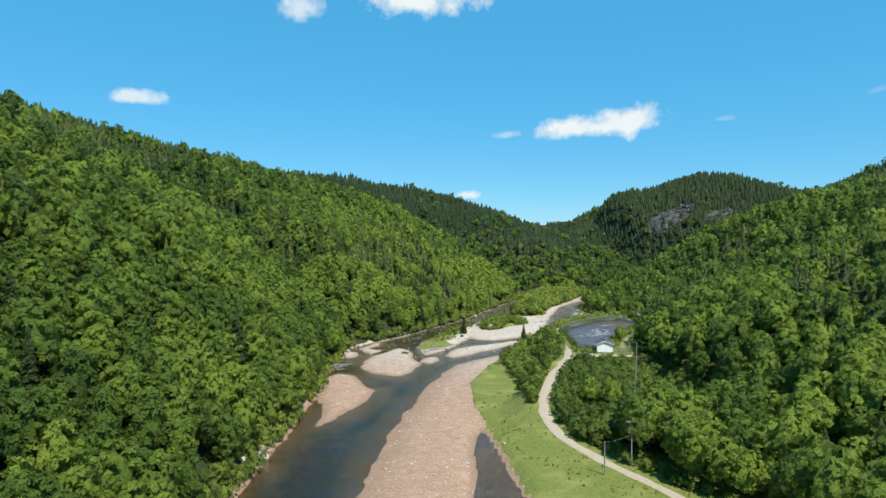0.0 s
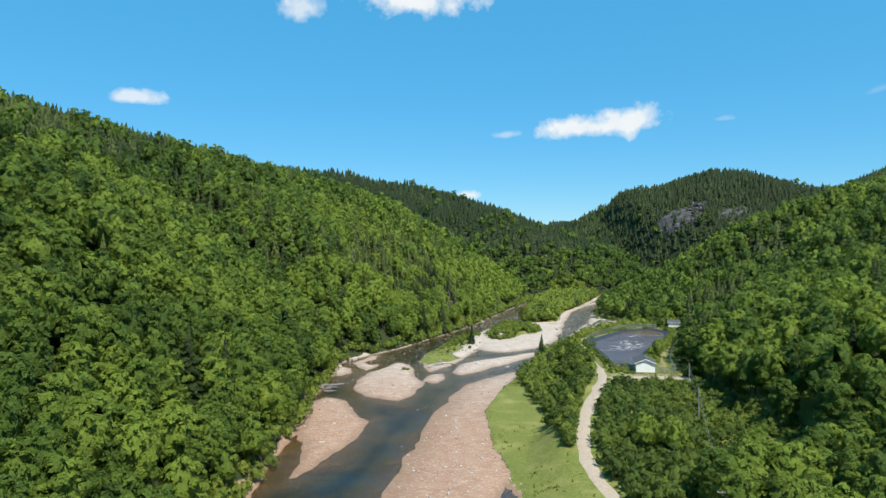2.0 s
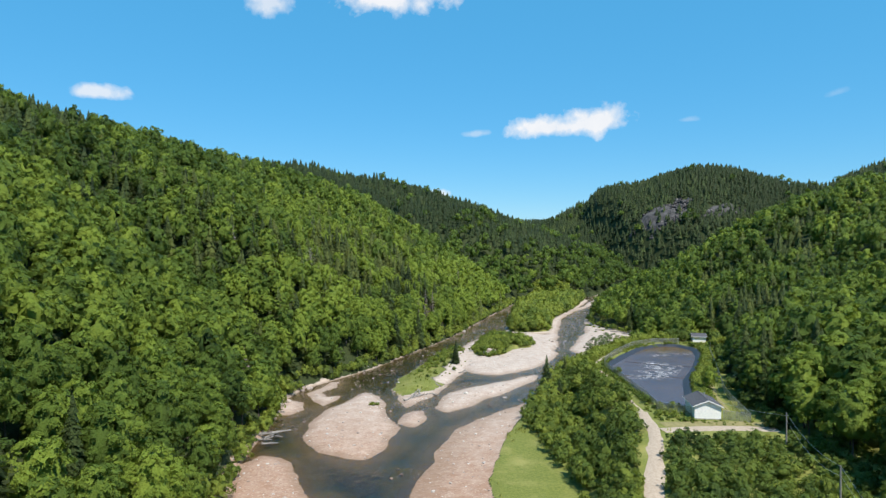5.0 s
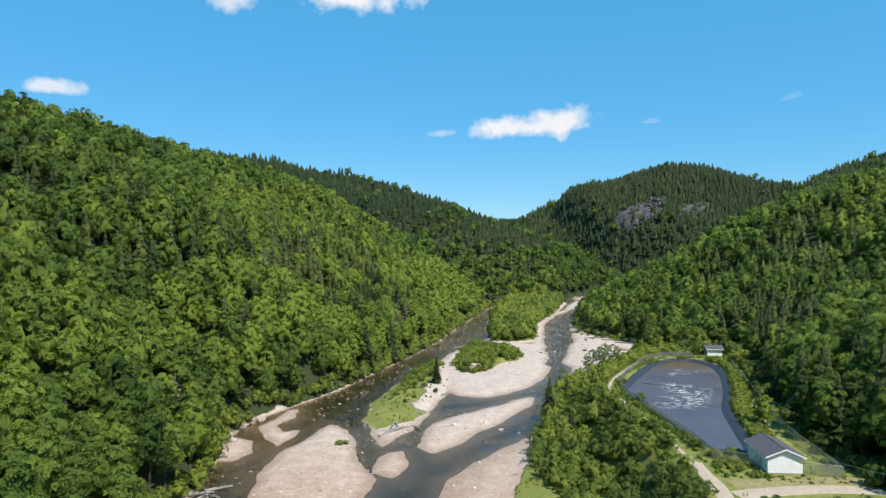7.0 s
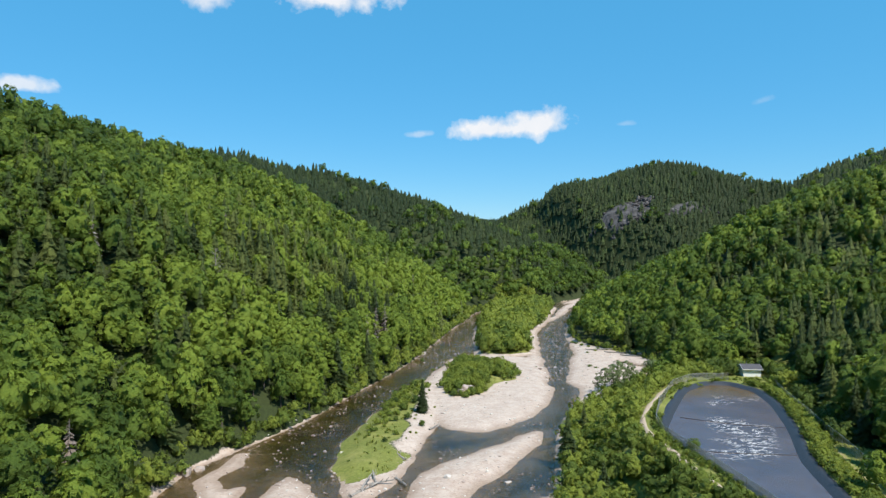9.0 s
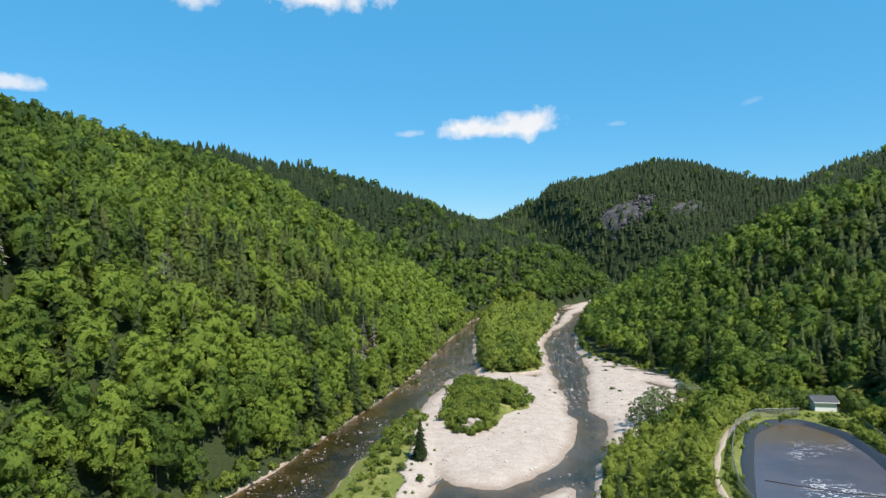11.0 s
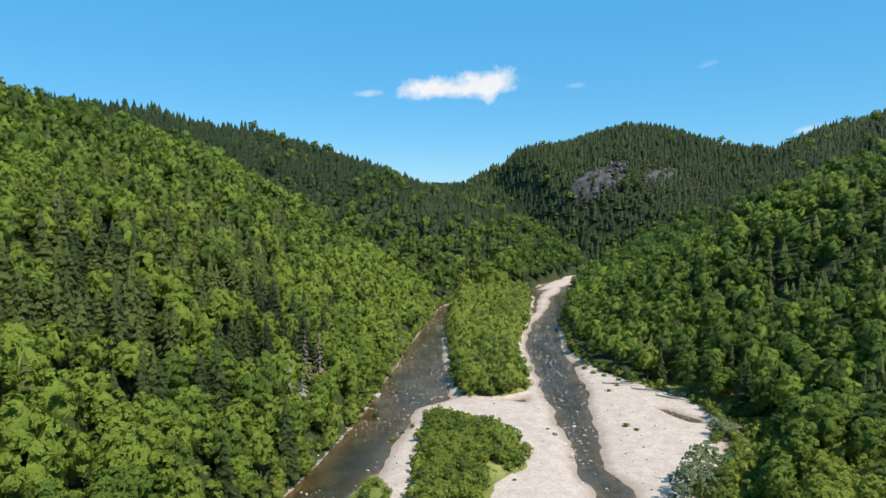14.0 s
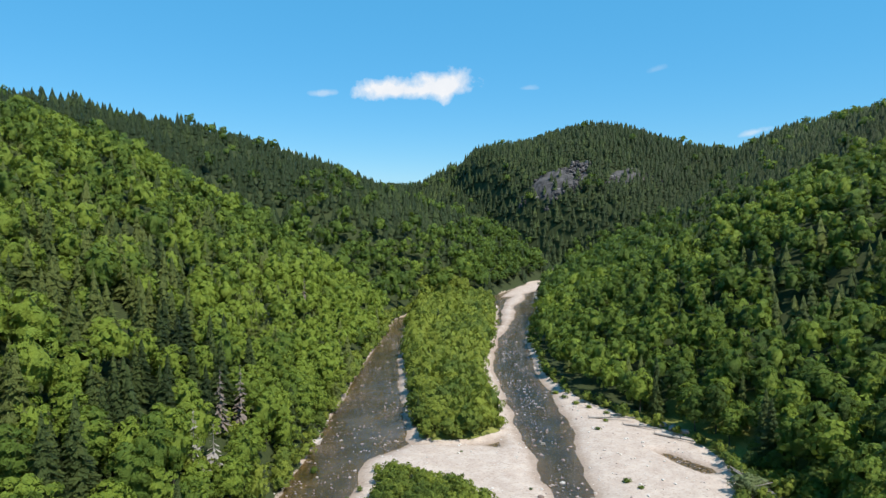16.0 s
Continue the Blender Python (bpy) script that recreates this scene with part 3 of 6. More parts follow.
def box(bm, x0, x1, y0, y1, z0, z1, bevel=0.0):
    made = bmesh.ops.create_cube(bm, size=1.0, matrix=Matrix.LocRotScale(((x0 + x1) / 2, (y0 + y1) / 2, (z0 + z1) / 2), None, (x1 - x0, y1 - y0, z1 - z0)))
    if bevel:
        edges = list({e for v in made["verts"] for e in v.link_edges})
        bmesh.ops.bevel(bm, geom=edges, offset=bevel, segments=1, affect="EDGES")
    return bm


def rod(bm, p0, p1, r0, r1=None, sides=8):
    p0, p1 = Vector(p0), Vector(p1)
    d = p1 - p0
    bmesh.ops.create_cone(bm, cap_ends=True, segments=sides, radius1=r0, radius2=r0 if r1 is None else r1, depth=d.length,
                          matrix=Matrix.Translation((p0 + p1) / 2) @ d.to_track_quat("Z", "Y").to_matrix().to_4x4())
    return bm


def thing(name, place, label, category, group="", turn=0.0):
    ob = new(name)
    ob.empty_display_size = 0.3
    ob.matrix_basis = pose(*place, 0, 0, turn)
    return tagged(ob, label, category, group)


def zat(x, y):
    return float(land(np.array([float(x)]), np.array([float(y)]))[0][0])


# ---- the ground ----
def spaced(lo, a, b, hi, fine, grow):
    """Grid lines: even between a and b, wider and wider outside."""
    mid = list(np.arange(a, b + 1e-6, fine))
    out, s = [mid[-1]], fine
    while out[-1] < hi:
        s = min(s * grow, 30)
        out.append(out[-1] + s)
    low, s = [mid[0]], fine
    while low[-1] > lo:
        s = min(s * grow, 30)
        low.append(low[-1] - s)
    return np.array(low[:0:-1] + mid + out[1:])


gx = spaced(-1500, -94, 60, 1700, 1.25, 1.07)
gy = spaced(-500, 108, 470, 3100, 1.6, 1.012)
GX, GY = np.meshgrid(gx, gy)
GZ, gravel, grass, rock = land(GX, GY)
crag_rows = rock * (7 * vnoise(GX * 1.0, GZ * 2.2, 26, 95) + 3 * vnoise(GX, GZ, 9, 96))
GZ = GZ + crag_rows
nx, ny = len(gx), len(gy)
ii = (np.arange(ny - 1)[:, None] * nx + np.arange(nx - 1)[None, :]).ravel()
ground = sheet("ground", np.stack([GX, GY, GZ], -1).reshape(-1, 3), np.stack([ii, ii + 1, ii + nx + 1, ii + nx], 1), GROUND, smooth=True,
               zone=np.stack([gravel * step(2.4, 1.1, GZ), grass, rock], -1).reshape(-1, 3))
tagged(ground, "wooded valley floor with gravel bars, grassy banks and steep hillsides", "ground", kind="structure")

# the river: one level sheet, out of which the bars and banks rise
ry = np.arange(-400, 1000, 10.0)
rl, rr = along(LEFT, ry) - 4, along(RIGHT, ry) + 4
rv = np.array([[(1 - s) * a + s * b, y, 0.0] for y, a, b in zip(ry, rl, rr) for s in (0, 0.5, 1)])
ri = np.array([[3 * r + c, 3 * r + c + 1, 3 * r + c + 4, 3 * r + c + 3] for r in range(len(ry) - 1) for c in range(2)])
tagged(sheet("water", rv, ri, WATER, smooth=True), "shallow tea-coloured river with rippled blue reflections over stones", "river", kind="structure")


# the gravel track, draped on the bench
def ribbon(name, line, half, material, lift=0.07, step_m=2.0, cuts=4, ragged=0.35):
    pts = [Vector((*line[0], 0))]
    for a, b in zip(line, line[1:]):
        n = max(1, int(math.hypot(b[0] - a[0], b[1] - a[1]) / step_m))
        pts += [Vector((a[0] + (b[0] - a[0]) * i / n, a[1] + (b[1] - a[1]) * i / n, 0)) for i in range(1, n + 1)]
    for _ in range(3):
        pts = [pts[0]] + [(p + 2 * q + r) / 4 for p, q, r in zip(pts, pts[1:], pts[2:])] + [pts[-1]]
    v = []
    for i, p in enumerate(pts):
        d = (pts[min(i + 1, len(pts) - 1)] - pts[max(i - 1, 0)]).normalized()
        s = Vector((d.y, -d.x, 0))
        for c in range(cuts + 1):
            w = (2 * c / cuts - 1) * (half + (ragged * float(vnoise(p.y, c * 7.0, 4.0, 17)) if c in (0, cuts) else 0))
            q = p + s * w
            v.append((q.x, q.y, 0))
    v = np.array(v, float)
    z = land(v[:, 0], v[:, 1])[0]
    z4 = np.max([land(v[:, 0] + dx, v[:, 1] + dy)[0] for dx, dy in ((0.6, 0), (-0.6, 0), (0, 0.6), (0, -0.6))], axis=0)
    edge = np.isin(np.arange(len(v)) % (cuts + 1), (0, cuts))
    v[:, 2] = np.maximum(z, z4) + np.where(edge, -0.05, lift)
    k = cuts + 1
    f = [[r * k + c, r * k + c + 1, (r + 1) * k + c + 1, (r + 1) * k + c] for r in range(len(pts) - 1) for c in range(cuts)]
    return sheet(name, v, f, material, smooth=True)


track_line = [(x, y) for y, x in TRACK if -100 <= y <= 247]
tagged(ribbon("road", track_line, 1.45, TRACKDUST), "narrow pale gravel track winding along the river bank", "track", kind="structure")
tagged(ribbon("road_spur", [(10.5, 231), (17, 233), (26, 234.5), (34, 234)], 2.2, TRACKDUST, 0.08), "pale gravel turning place beside the pump house", "track", kind="structure")

tagged(ribbon("verge_yard", [(11.5, 235.5), (18, 237), (26, 238), (34, 237.5)], 2.6, DRYGRASS, 0.05), "dry yellowish weeds before the pump house", "verge", kind="structure")
tagged(ribbon("road_path", [(9.4, 246), (8.7, 262), (7.6, 280), (6.0, 300), (7.5, 310), (11.5, 321), (16.8, 331), (22.3, 341), (28, 349), (33, 354)], 0.5, TRACKDUST, 0.08), "narrow trodden path between the pond fence and the thicket", "path", kind="structure")

tagged(ribbon("verge", [(28.5, 248), (29.8, 256), (31.3, 267), (33.6, 277), (37.4, 291.5), (40.4, 305), (45.5, 322), (50, 338)], 0.95, DRYGRASS, 0.08), "strip of dry yellow grass between hedge and fence", "verge", kind="structure")

# pond water
pv = [(x, y, POND_LEVEL) for x, y in POND]
bm = bmesh.new()
cx, cy = sum(p[0] for p in pv) / len(pv), sum(p[1] for p in pv) / len(pv)
bm.faces.new([bm.verts.new((cx + (x - cx) * 1.0, cy + (y - cy) * 1.0, z)) for x, y, z in reversed(pv)])
bmesh.ops.triangulate(bm, faces=bm.faces[:])
tagged(part("water_pond", bm, POND_WATER), "dark still treatment pond with foamy streaks", "pond", kind="structure")


# ---- trees ----
rng = np.random.default_rng(5)


def unit(n):
    v = rng.normal(size=(n, 3))
    return v / np.linalg.norm(v, axis=1)[:, None]


def quads_at(c, n, size, stretch=1.0, along_dir=None):
    """Loose four-cornered clumps at c, facing n."""
    ref = unit(len(c)) if along_dir is None else along_dir
    t = np.cross(n, ref)
    t /= np.linalg.norm(t, axis=1)[:, None] + 1e-9
    b = np.cross(n, t)
    v = []
    for sx, sy in ((-1, -1), (1, -1), (1, 1), (-1, 1)):
        jit = rng.uniform(0.7, 1.2, (len(c), 2)) * size[:, None] * 0.5
        bend = n * (rng.uniform(-0.35, 0.1, len(c)) * size * 0.5)[:, None]
        v.append(c + t * (sx * jit[:, :1]) + b * (sy * jit[:, 1:]) * stretch + bend)
    v = np.stack(v, 1).reshape(-1, 3)
    return v, np.arange(len(v)).reshape(-1, 4)


def lobe(center, r, rings, sides):
    """A lumpy cap, open below: the leafy skin of one bough."""
    v, f = [], []
    for q in range(rings + 1):
        a = 0.22 + 1.75 * q / rings
        for s in range(sides):
            th = 2 * math.pi * (s + 0.5 * (q % 2)) / sides
            w = r * rng.uniform(0.82, 1.12)
            v.append((center[0] + w * math.sin(a) * math.cos(th), center[1] + w * math.sin(a) * math.sin(th), center[2] + w * math.cos(a) * 0.92))
    for q in range(rings):
        for s in range(sides):
            f.append((q * sides + s, q * sides + (s + 1) % sides, (q + 1) * sides + (s + 1) % sides, (q + 1) * sides + s))
    v.append((center[0], center[1], center[2] + r))
    top = len(v) - 1
    for s in range(0, sides, 2):
        f.append((s, (s + 1) % sides, (s + 2) % sides, top))
    return np.array(v), np.array(f)


def turned_out(v, f, soft):
    """Turns each face so that its front lies on the side of its soft normal."""
    a, b, c = v[f[:, 0]], v[f[:, 1]], v[f[:, 2]]
    flip = np.einsum("ij,ij->i", np.cross(b - a, c - a), soft[f].mean(1)) < 0
    f = f.copy()
    f[flip] = f[flip][:, ::-1]
    return f


def join(parts):
    vs, fs, n = [], [], 0
    for v, f in parts:
        vs.append(v), fs.append(f + n)
        n += len(v)
    return np.concatenate(vs), np.concatenate(fs)


def broad_crown(cards, size, height=12.0, radius=3.7, low=1.6, puffs=18, rings=3, sides=8, inner=0.7):
    """A broad-leaved crown: an uneven dome of leafy puffs, each a swarm of small leaf sprays, round a dim core."""
    low_mid = low + (height - low) * 0.42
    k = np.arange(puffs) + 0.5
    up = 1 - 1.55 * k / puffs
    th = k * 2.39996 + rng.uniform(-0.35, 0.35, puffs)
    a1, a2 = rng.uniform(0, 6.28, 2)
    swell = 1 + 0.17 * np.cos(2 * th + a1) + 0.12 * np.cos(3 * th + a2)
    side = np.sqrt(np.clip(1 - up ** 2, 0, 1))
    out = np.stack([side * np.cos(th), side * np.sin(th), up], 1)
    tall = np.where(up > 0, height - low_mid, low_mid - low)
    pr = radius * rng.uniform(0.26, 0.4, puffs) * (18 / puffs) ** 0.33
    reach = rng.uniform(0.72, 1.04, puffs)
    pc = np.stack([out[:, 0] * radius * swell * reach, out[:, 1] * radius * swell * reach, low_mid + up * (tall - pr * 0.6) * (0.6 + 0.4 * reach)], 1)
    pc[:, :2] *= 0.84
    which = rng.permutation(np.arange(cards) % puffs)
    o = unit(cards) * 0.85 + out[which] * 0.45 + np.array([0, 0, 0.3])
    o /= np.linalg.norm(o, axis=1)[:, None]
    p = pc[which] + o * (pr[which] * rng.uniform(0.72, 1.12, cards))[:, None] * np.array([1.12, 1.12, 0.8])
    nor = o + 0.55 * unit(cards) + np.array([0, 0, 0.15])
    nor /= np.linalg.norm(nor, axis=1)[:, None]
    made = [quads_at(p, nor, size * rng.uniform(0.65, 1.3, cards))]
    soft = [np.repeat(o * 0.7 + out[which] * 0.6 + nor * 0.25 + np.array([0, 0, 0.1]), 4, axis=0)]
    v, f = lobe((0, 0, 0), 1.0, rings, sides)
    e = v * np.array([1, 1, 0]) * radius * inner + np.array([0, 0, 1.0]) * (low_mid + np.where(v[:, 2] > 0, v[:, 2] * (height - low_mid) * (inner + 0.1), v[:, 2] * (low_mid - low)))[:, None]
    made.append((e, f))
    soft.append(v + 0.35 * unit(len(v)))
    dense = np.where(np.arange(sum(len(q[0]) for q in made)) < len(made[0][0]), 0.05, 0.3)
    v, f = join(made)
    soft = np.concatenate(soft)
    soft = soft / (np.linalg.norm(soft, axis=1)[:, None] + 1e-9)
    return v, turned_out(v, f, soft), dense, soft


def spruce_crown(sprays, height=14.0, radius=2.5, low=1.2, thin=0.0, fat=1.0, tiers=12, skirts=7, sides=6, fill=0.7):
    """A ragged spire: whorls of drooping boughs, long below and short above, with lifted tips."""
    u = np.sort(1 - rng.uniform(0, 1, sprays) ** 0.68)
    u = np.clip(0.72 * (np.floor(u * tiers) + 0.5) / tiers + 0.28 * u + rng.normal(0, 0.008, sprays), 0, 0.97)
    z = low + (height - low) * u
    th = rng.uniform(0, 2 * np.pi, sprays)
    lop = 1 + 0.2 * np.cos(th * 2 + rng.uniform(0, 6)) * np.cos(9 * u + rng.uniform(0, 6))
    r = radius * (1 - u) ** 0.9 * rng.uniform(0.55, 1.12, sprays) * lop + 0.2
    out = np.stack([np.cos(th), np.sin(th), np.zeros(sprays)], 1)
    side = np.stack([-np.sin(th), np.cos(th), np.zeros(sprays)], 1)
    up = np.array([0, 0, 1.0])
    w = (r * rng.uniform(0.15, 0.28, sprays) + 0.12) * fat
    drop = r * rng.uniform(0.2, 0.6, sprays)
    base = up * z[:, None]
    inner = base + out * (0.05 * r)[:, None] + up * (0.12 * r)[:, None]
    tip = base + out * r[:, None] - up * drop[:, None]
    m = base + out * (0.62 * r)[:, None] - up * (drop * 0.55)[:, None]
    roll = rng.uniform(-0.5, 0.2, sprays)[:, None]
    l, k = m + side * w[:, None] + up * (roll * w[:, None]), m - side * w[:, None] + up * ((-0.3 - roll) * w[:, None])
    v = np.stack([inner, l, tip, k], 1).reshape(-1, 3)
    made = [(v, np.arange(len(v)).reshape(-1, 4))]
    soft = [np.repeat(out * 0.6 + np.array([0, 0, 0.6]) + 0.4 * unit(sprays), 4, axis=0)]
    # the dense inside: ragged skirts, one over the other
    sv, sf, sn = [], [], []
    for i in range(skirts):
        b = i / skirts
        zl, zt = low + (height - low) * b, low + (height - low) * min(1.0, b + 1.5 / skirts)
        if i == skirts - 1:
            zt = height
        wide = radius * fill * (1 - b) ** 0.9 + 0.1
        n = len(sv)
        turn = rng.uniform(0, 6.28)
        for a in range(sides):
            t = turn + 2 * math.pi * a / sides
            jag = wide * (1.12 if a % 2 else 0.72) * rng.uniform(0.85, 1.15)
            sv.append((jag * math.cos(t), jag * math.sin(t), zl - 0.25 * wide * rng.uniform(0.2, 1.2)))
            sn.append((math.cos(t) * 0.8 + rng.uniform(-0.4, 0.4), math.sin(t) * 0.8 + rng.uniform(-0.4, 0.4), 0.55 + rng.uniform(-0.4, 0.4)))
        for a in range(sides):
            t = turn + 2 * math.pi * a / sides
            sv.append((0.1 * wide * math.cos(t), 0.1 * wide * math.sin(t), zt))
            sn.append((math.cos(t) * 0.7 + rng.uniform(-0.3, 0.3), math.sin(t) * 0.7 + rng.uniform(-0.3, 0.3), 0.7))
        sf += [(n + a, n + (a + 1) % sides, n + sides + (a + 1) % sides, n + sides + a) for a in range(sides)]
    if not thin:
        made.append((np.array(sv), np.array(sf)))
        soft.append(np.array(sn))
    v, f = join(made)
    soft = np.concatenate(soft)
    soft = soft / (np.linalg.norm(soft, axis=1)[:, None] + 1e-9)
    return v, turned_out(v, f, soft), np.where(np.arange(len(v)) < 4 * sprays, 0.08, 0.12), soft


def plant(name, crowns, xs, ys, zs, scales, tints, material, tall=None):
    """Many plants of one kind as one mesh."""
    n = len(xs)
    which, turn = rng.integers(0, len(crowns), n), rng.uniform(0, 2 * np.pi, n)
    tall = rng.uniform(0.84, 1.24, n) if tall is None else tall
    vs, fs, ts, ss, ns, base = [], [], [], [], [], 0
    for k, (v, f, *more) in enumerate(crowns):
        m = np.where(which == k)[0]
        if not len(m):
            continue
        c, s = np.cos(turn[m])[:, None], np.sin(turn[m])[:, None]
        sc = scales[m][:, None]
        X = (v[None, :, 0] * c - v[None, :, 1] * s) * sc + xs[m][:, None]
        Y = (v[None, :, 0] * s + v[None, :, 1] * c) * sc + ys[m][:, None]
        Z = v[None, :, 2] * sc * tall[m][:, None] + zs[m][:, None]
        vs.append(np.stack([X, Y, Z], -1).reshape(-1, 3))
        fs.append((f[None] + (np.arange(len(m)) * len(v))[:, None, None] + base).reshape(-1, f.shape[1]))
        ts.append(np.repeat(tints[m], len(v)))
        ss.append(np.tile(more[0] if more else np.ones(len(v)), len(m)))
        if more:
            q = more[1]
            ns.append(np.stack([q[None, :, 0] * c - q[None, :, 1] * s, q[None, :, 0] * s + q[None, :, 1] * c, np.repeat(q[None, :, 2], len(m), 0)], -1).reshape(-1, 3))
        base += len(m) * len(v)
    return sheet(name, np.concatenate(vs), np.concatenate(fs), material, smooth=bool(ns), point_floats=np.concatenate(ts), solid=np.concatenate(ss), normals=np.concatenate(ns) if ns else None)


def scatter(x0, x1, y0, y1, gap, seed):
    """Jittered grid of places."""
    r = np.random.default_rng(seed)
    X, Y = np.meshgrid(np.arange(x0, x1, gap), np.arange(y0, y1, gap))
    X = X + (np.arange(X.shape[0])[:, None] % 2) * gap * 0.5
    return (X + r.uniform(-0.42, 0.42, X.shape) * gap).ravel(), (Y + r.uniform(-0.42, 0.42, X.shape) * gap).ravel()


def spans(x, y):
    dl, dr, df = along(LEFT, y) - x, x - along(RIGHT, y), x - along(FOOT, y)
    return dl, dr, df, x - along(TRACK, y), inside(POND, x, y)


DEAD = [(-125.8, 336), (-61.6, 440.5), (-64.5, 434), (-66, 418), (-63.3, 421.6), (-57.2, 553), (-96.1, 275.6), (-121.6, 422.2), (-105.4, 366.1)]


def open_ground(x, y):
    """Where nothing tall grows: track, yard, pond, its berm, the wires."""
    dl, dr, df, dt, s = spans(x, y)
    clear = (np.abs(dt) < 3.0) & (y < 316) | (s > -3)
    clear |= (x > 7) & (x < 36) & (y > 226) & (y < 251)
    clear |= (x > 46) & (x < 60) & (y > 352) & (y < 368)
    clear |= (y < 152) & (dt > 0) & (dt < 7) | (dt > -2) & (x < along(FENCE, y) + 1.5) & (y > 228) & (y < 362)
    # low scrub under the wires
    clear |= (y > 166) & (y < 228) & (dt > 0) & (x < np.interp(y, [160, 176, 184, 194, 206, 214, 228], [46, 45, 43, 41, 39, 36, 36]))
    # room round the dead trees, so that they stand free
    for px, py in DEAD:
        clear |= np.hypot(x - px - 0.6, (y - py + 2.0) / 1.4) < (3.3 if px > -70 else 2.2)
    return clear


def forest(x, y):
    dl, dr, df, dt, s = spans(x, y)
    left = dl > 0.8
    right = (df > -3) & (dr > 4) & ((y < 228) | (y > 372) | (x > along(FENCE, y) + 4.5)) | (dt > 12) & (y > 150) & (y < 200) & (x > 24) | (dr > along([(372, 17), (400, 14), (430, 8), (470, 5), (520, 4)], y)) & (y > 372) | (y <= 150) & (dt > 7) | (x > along(FENCE, y) + 4.5) & (y > 228) & (y <= 372) & (x > 10)
    return (left | right) & ~open_ground(x, y)


def seen_side(x, y, z):
    """Leaves out what lies behind the ridges."""
    dl, dr, df, dt, s = spans(x, y)
    a = (dl > 0) & (dl < 420 + 0.1 * y)
    b = (dl <= 0) & (x < 760) & ~((y > 1290) & (x > 150))
    return (a | b) & ((y > 40) | (np.abs(x) < 190))


def ground_at(x, y):
    """Height read off the ground's grid."""
    i, j = np.clip(np.searchsorted(gx, x) - 1, 0, nx - 2), np.clip(np.searchsorted(gy, y) - 1, 0, ny - 2)
    u, v = np.clip((x - gx[i]) / (gx[i + 1] - gx[i]), 0, 1), np.clip((y - gy[j]) / (gy[j + 1] - gy[j]), 0, 1)
    return (GZ[j, i] * (1 - u) + GZ[j, i + 1] * u) * (1 - v) + (GZ[j + 1, i] * (1 - u) + GZ[j + 1, i + 1] * u) * v


def faces_valley(x, y, z):
    """Slopes that look down on the river; the woods behind the crests are left out."""
    shown = np.zeros(len(x), bool)
    for px, py, pz in ((10, -20, 52), (-25, 150, 56), (-45, 310, 68)):
        free = np.ones(len(x), bool)
        for u in np.linspace(0.08, 0.96, 34):
            qx, qy, qz = px + (x - px) * u, py + (y - py) * u, pz + (z + 15 - pz) * u
            free &= qz > ground_at(qx, qy) - 1.5
        shown |= free
    return shown


fx, fy = scatter(-520, 420, -125, 640, 5.3, 1)
m = forest(fx, fy)
fx, fy = fx[m], fy[m]
fz, _, _, frock = land(fx, fy)
near_d = np.hypot(fx + 22 - 0.05 * (fy - 250), 2 * np.maximum(0, np.maximum(95 - fy, fy - 450)))
m = seen_side(fx, fy, fz) & faces_valley(fx, fy, fz)
fx, fy, fz, near_d = fx[m], fy[m], fz[m], near_d[m]
# spruce grow high on the slopes and in patches
lift = fz / 150
lift = lift + 0.12 * step(400, 300, fy)
spruce_p = np.clip(0.13 + 0.08 * step(0.1, 0.3, lift) + 0.95 * step(0.5, 0.76, lift) + 0.42 * vnoise(fx, fy, 48, 101) + 0.34 * vnoise(fx, fy, 16, 102) - 0.4 * step(170, 120, fy) + (0.45 * step(12, 17, along(LEFT, fy) - fx) * step(75, 40, along(LEFT, fy) - fx) - 0.3 * step(15, 11, along(LEFT, fy) - fx)) * (along(LEFT, fy) > fx) * step(290, 330, fy) * step(480, 440, fy) + (0.3 * step(380, 430, fy) * step(25, 70, fx - along(FOOT, fy)) - 0.3 * step(60, 25, fx - along(FOOT, fy))) * (fx > along(RIGHT, fy)), 0.03, 0.97)
# more dark spruces beside the fence, put in for the wood's cast shadow
spruce_p = np.where((fx > along(FENCE, fy)) & (fx < along(FENCE, fy) + 26) & (fy > 320) & (fy < 400), 0.75, spruce_p)
spruce_p = np.where((fx > along(FENCE, fy)) & (fx < along(FENCE, fy) + 20) & (fy > 250) & (fy <= 320), 0.5, spruce_p)
is_spruce = rng.uniform(0, 1, len(fx)) < spruce_p
ftint = np.clip(0.53 + 0.14 * step(300, 200, fy) * (fx < along(LEFT, fy)) + 0.2 * (fx < along(LEFT, fy) - 20) * step(400, 470, fy) + 0.16 * (fx > along(RIGHT, fy)) * step(330, 400, fy) + 0.55 * (along(LEFT, fy) - fx > 0) * step(55, 15, along(LEFT, fy) - fx) * step(300, 360, fy) + 0.28 * vnoise(fx, fy, 60, 103) + rng.normal(0, 0.24, len(fx)), 0, 1.15)
fscale = rng.uniform(0.78, 1.14, len(fx))
# the wood stands tall beside the pond's fence
fscale = fscale * (1 + 0.25 * (fx > along(FENCE, fy) + 10) * step(45, 20, fx - along(FENCE, fy)) * step(222, 236, fy) * step(378, 360, fy))

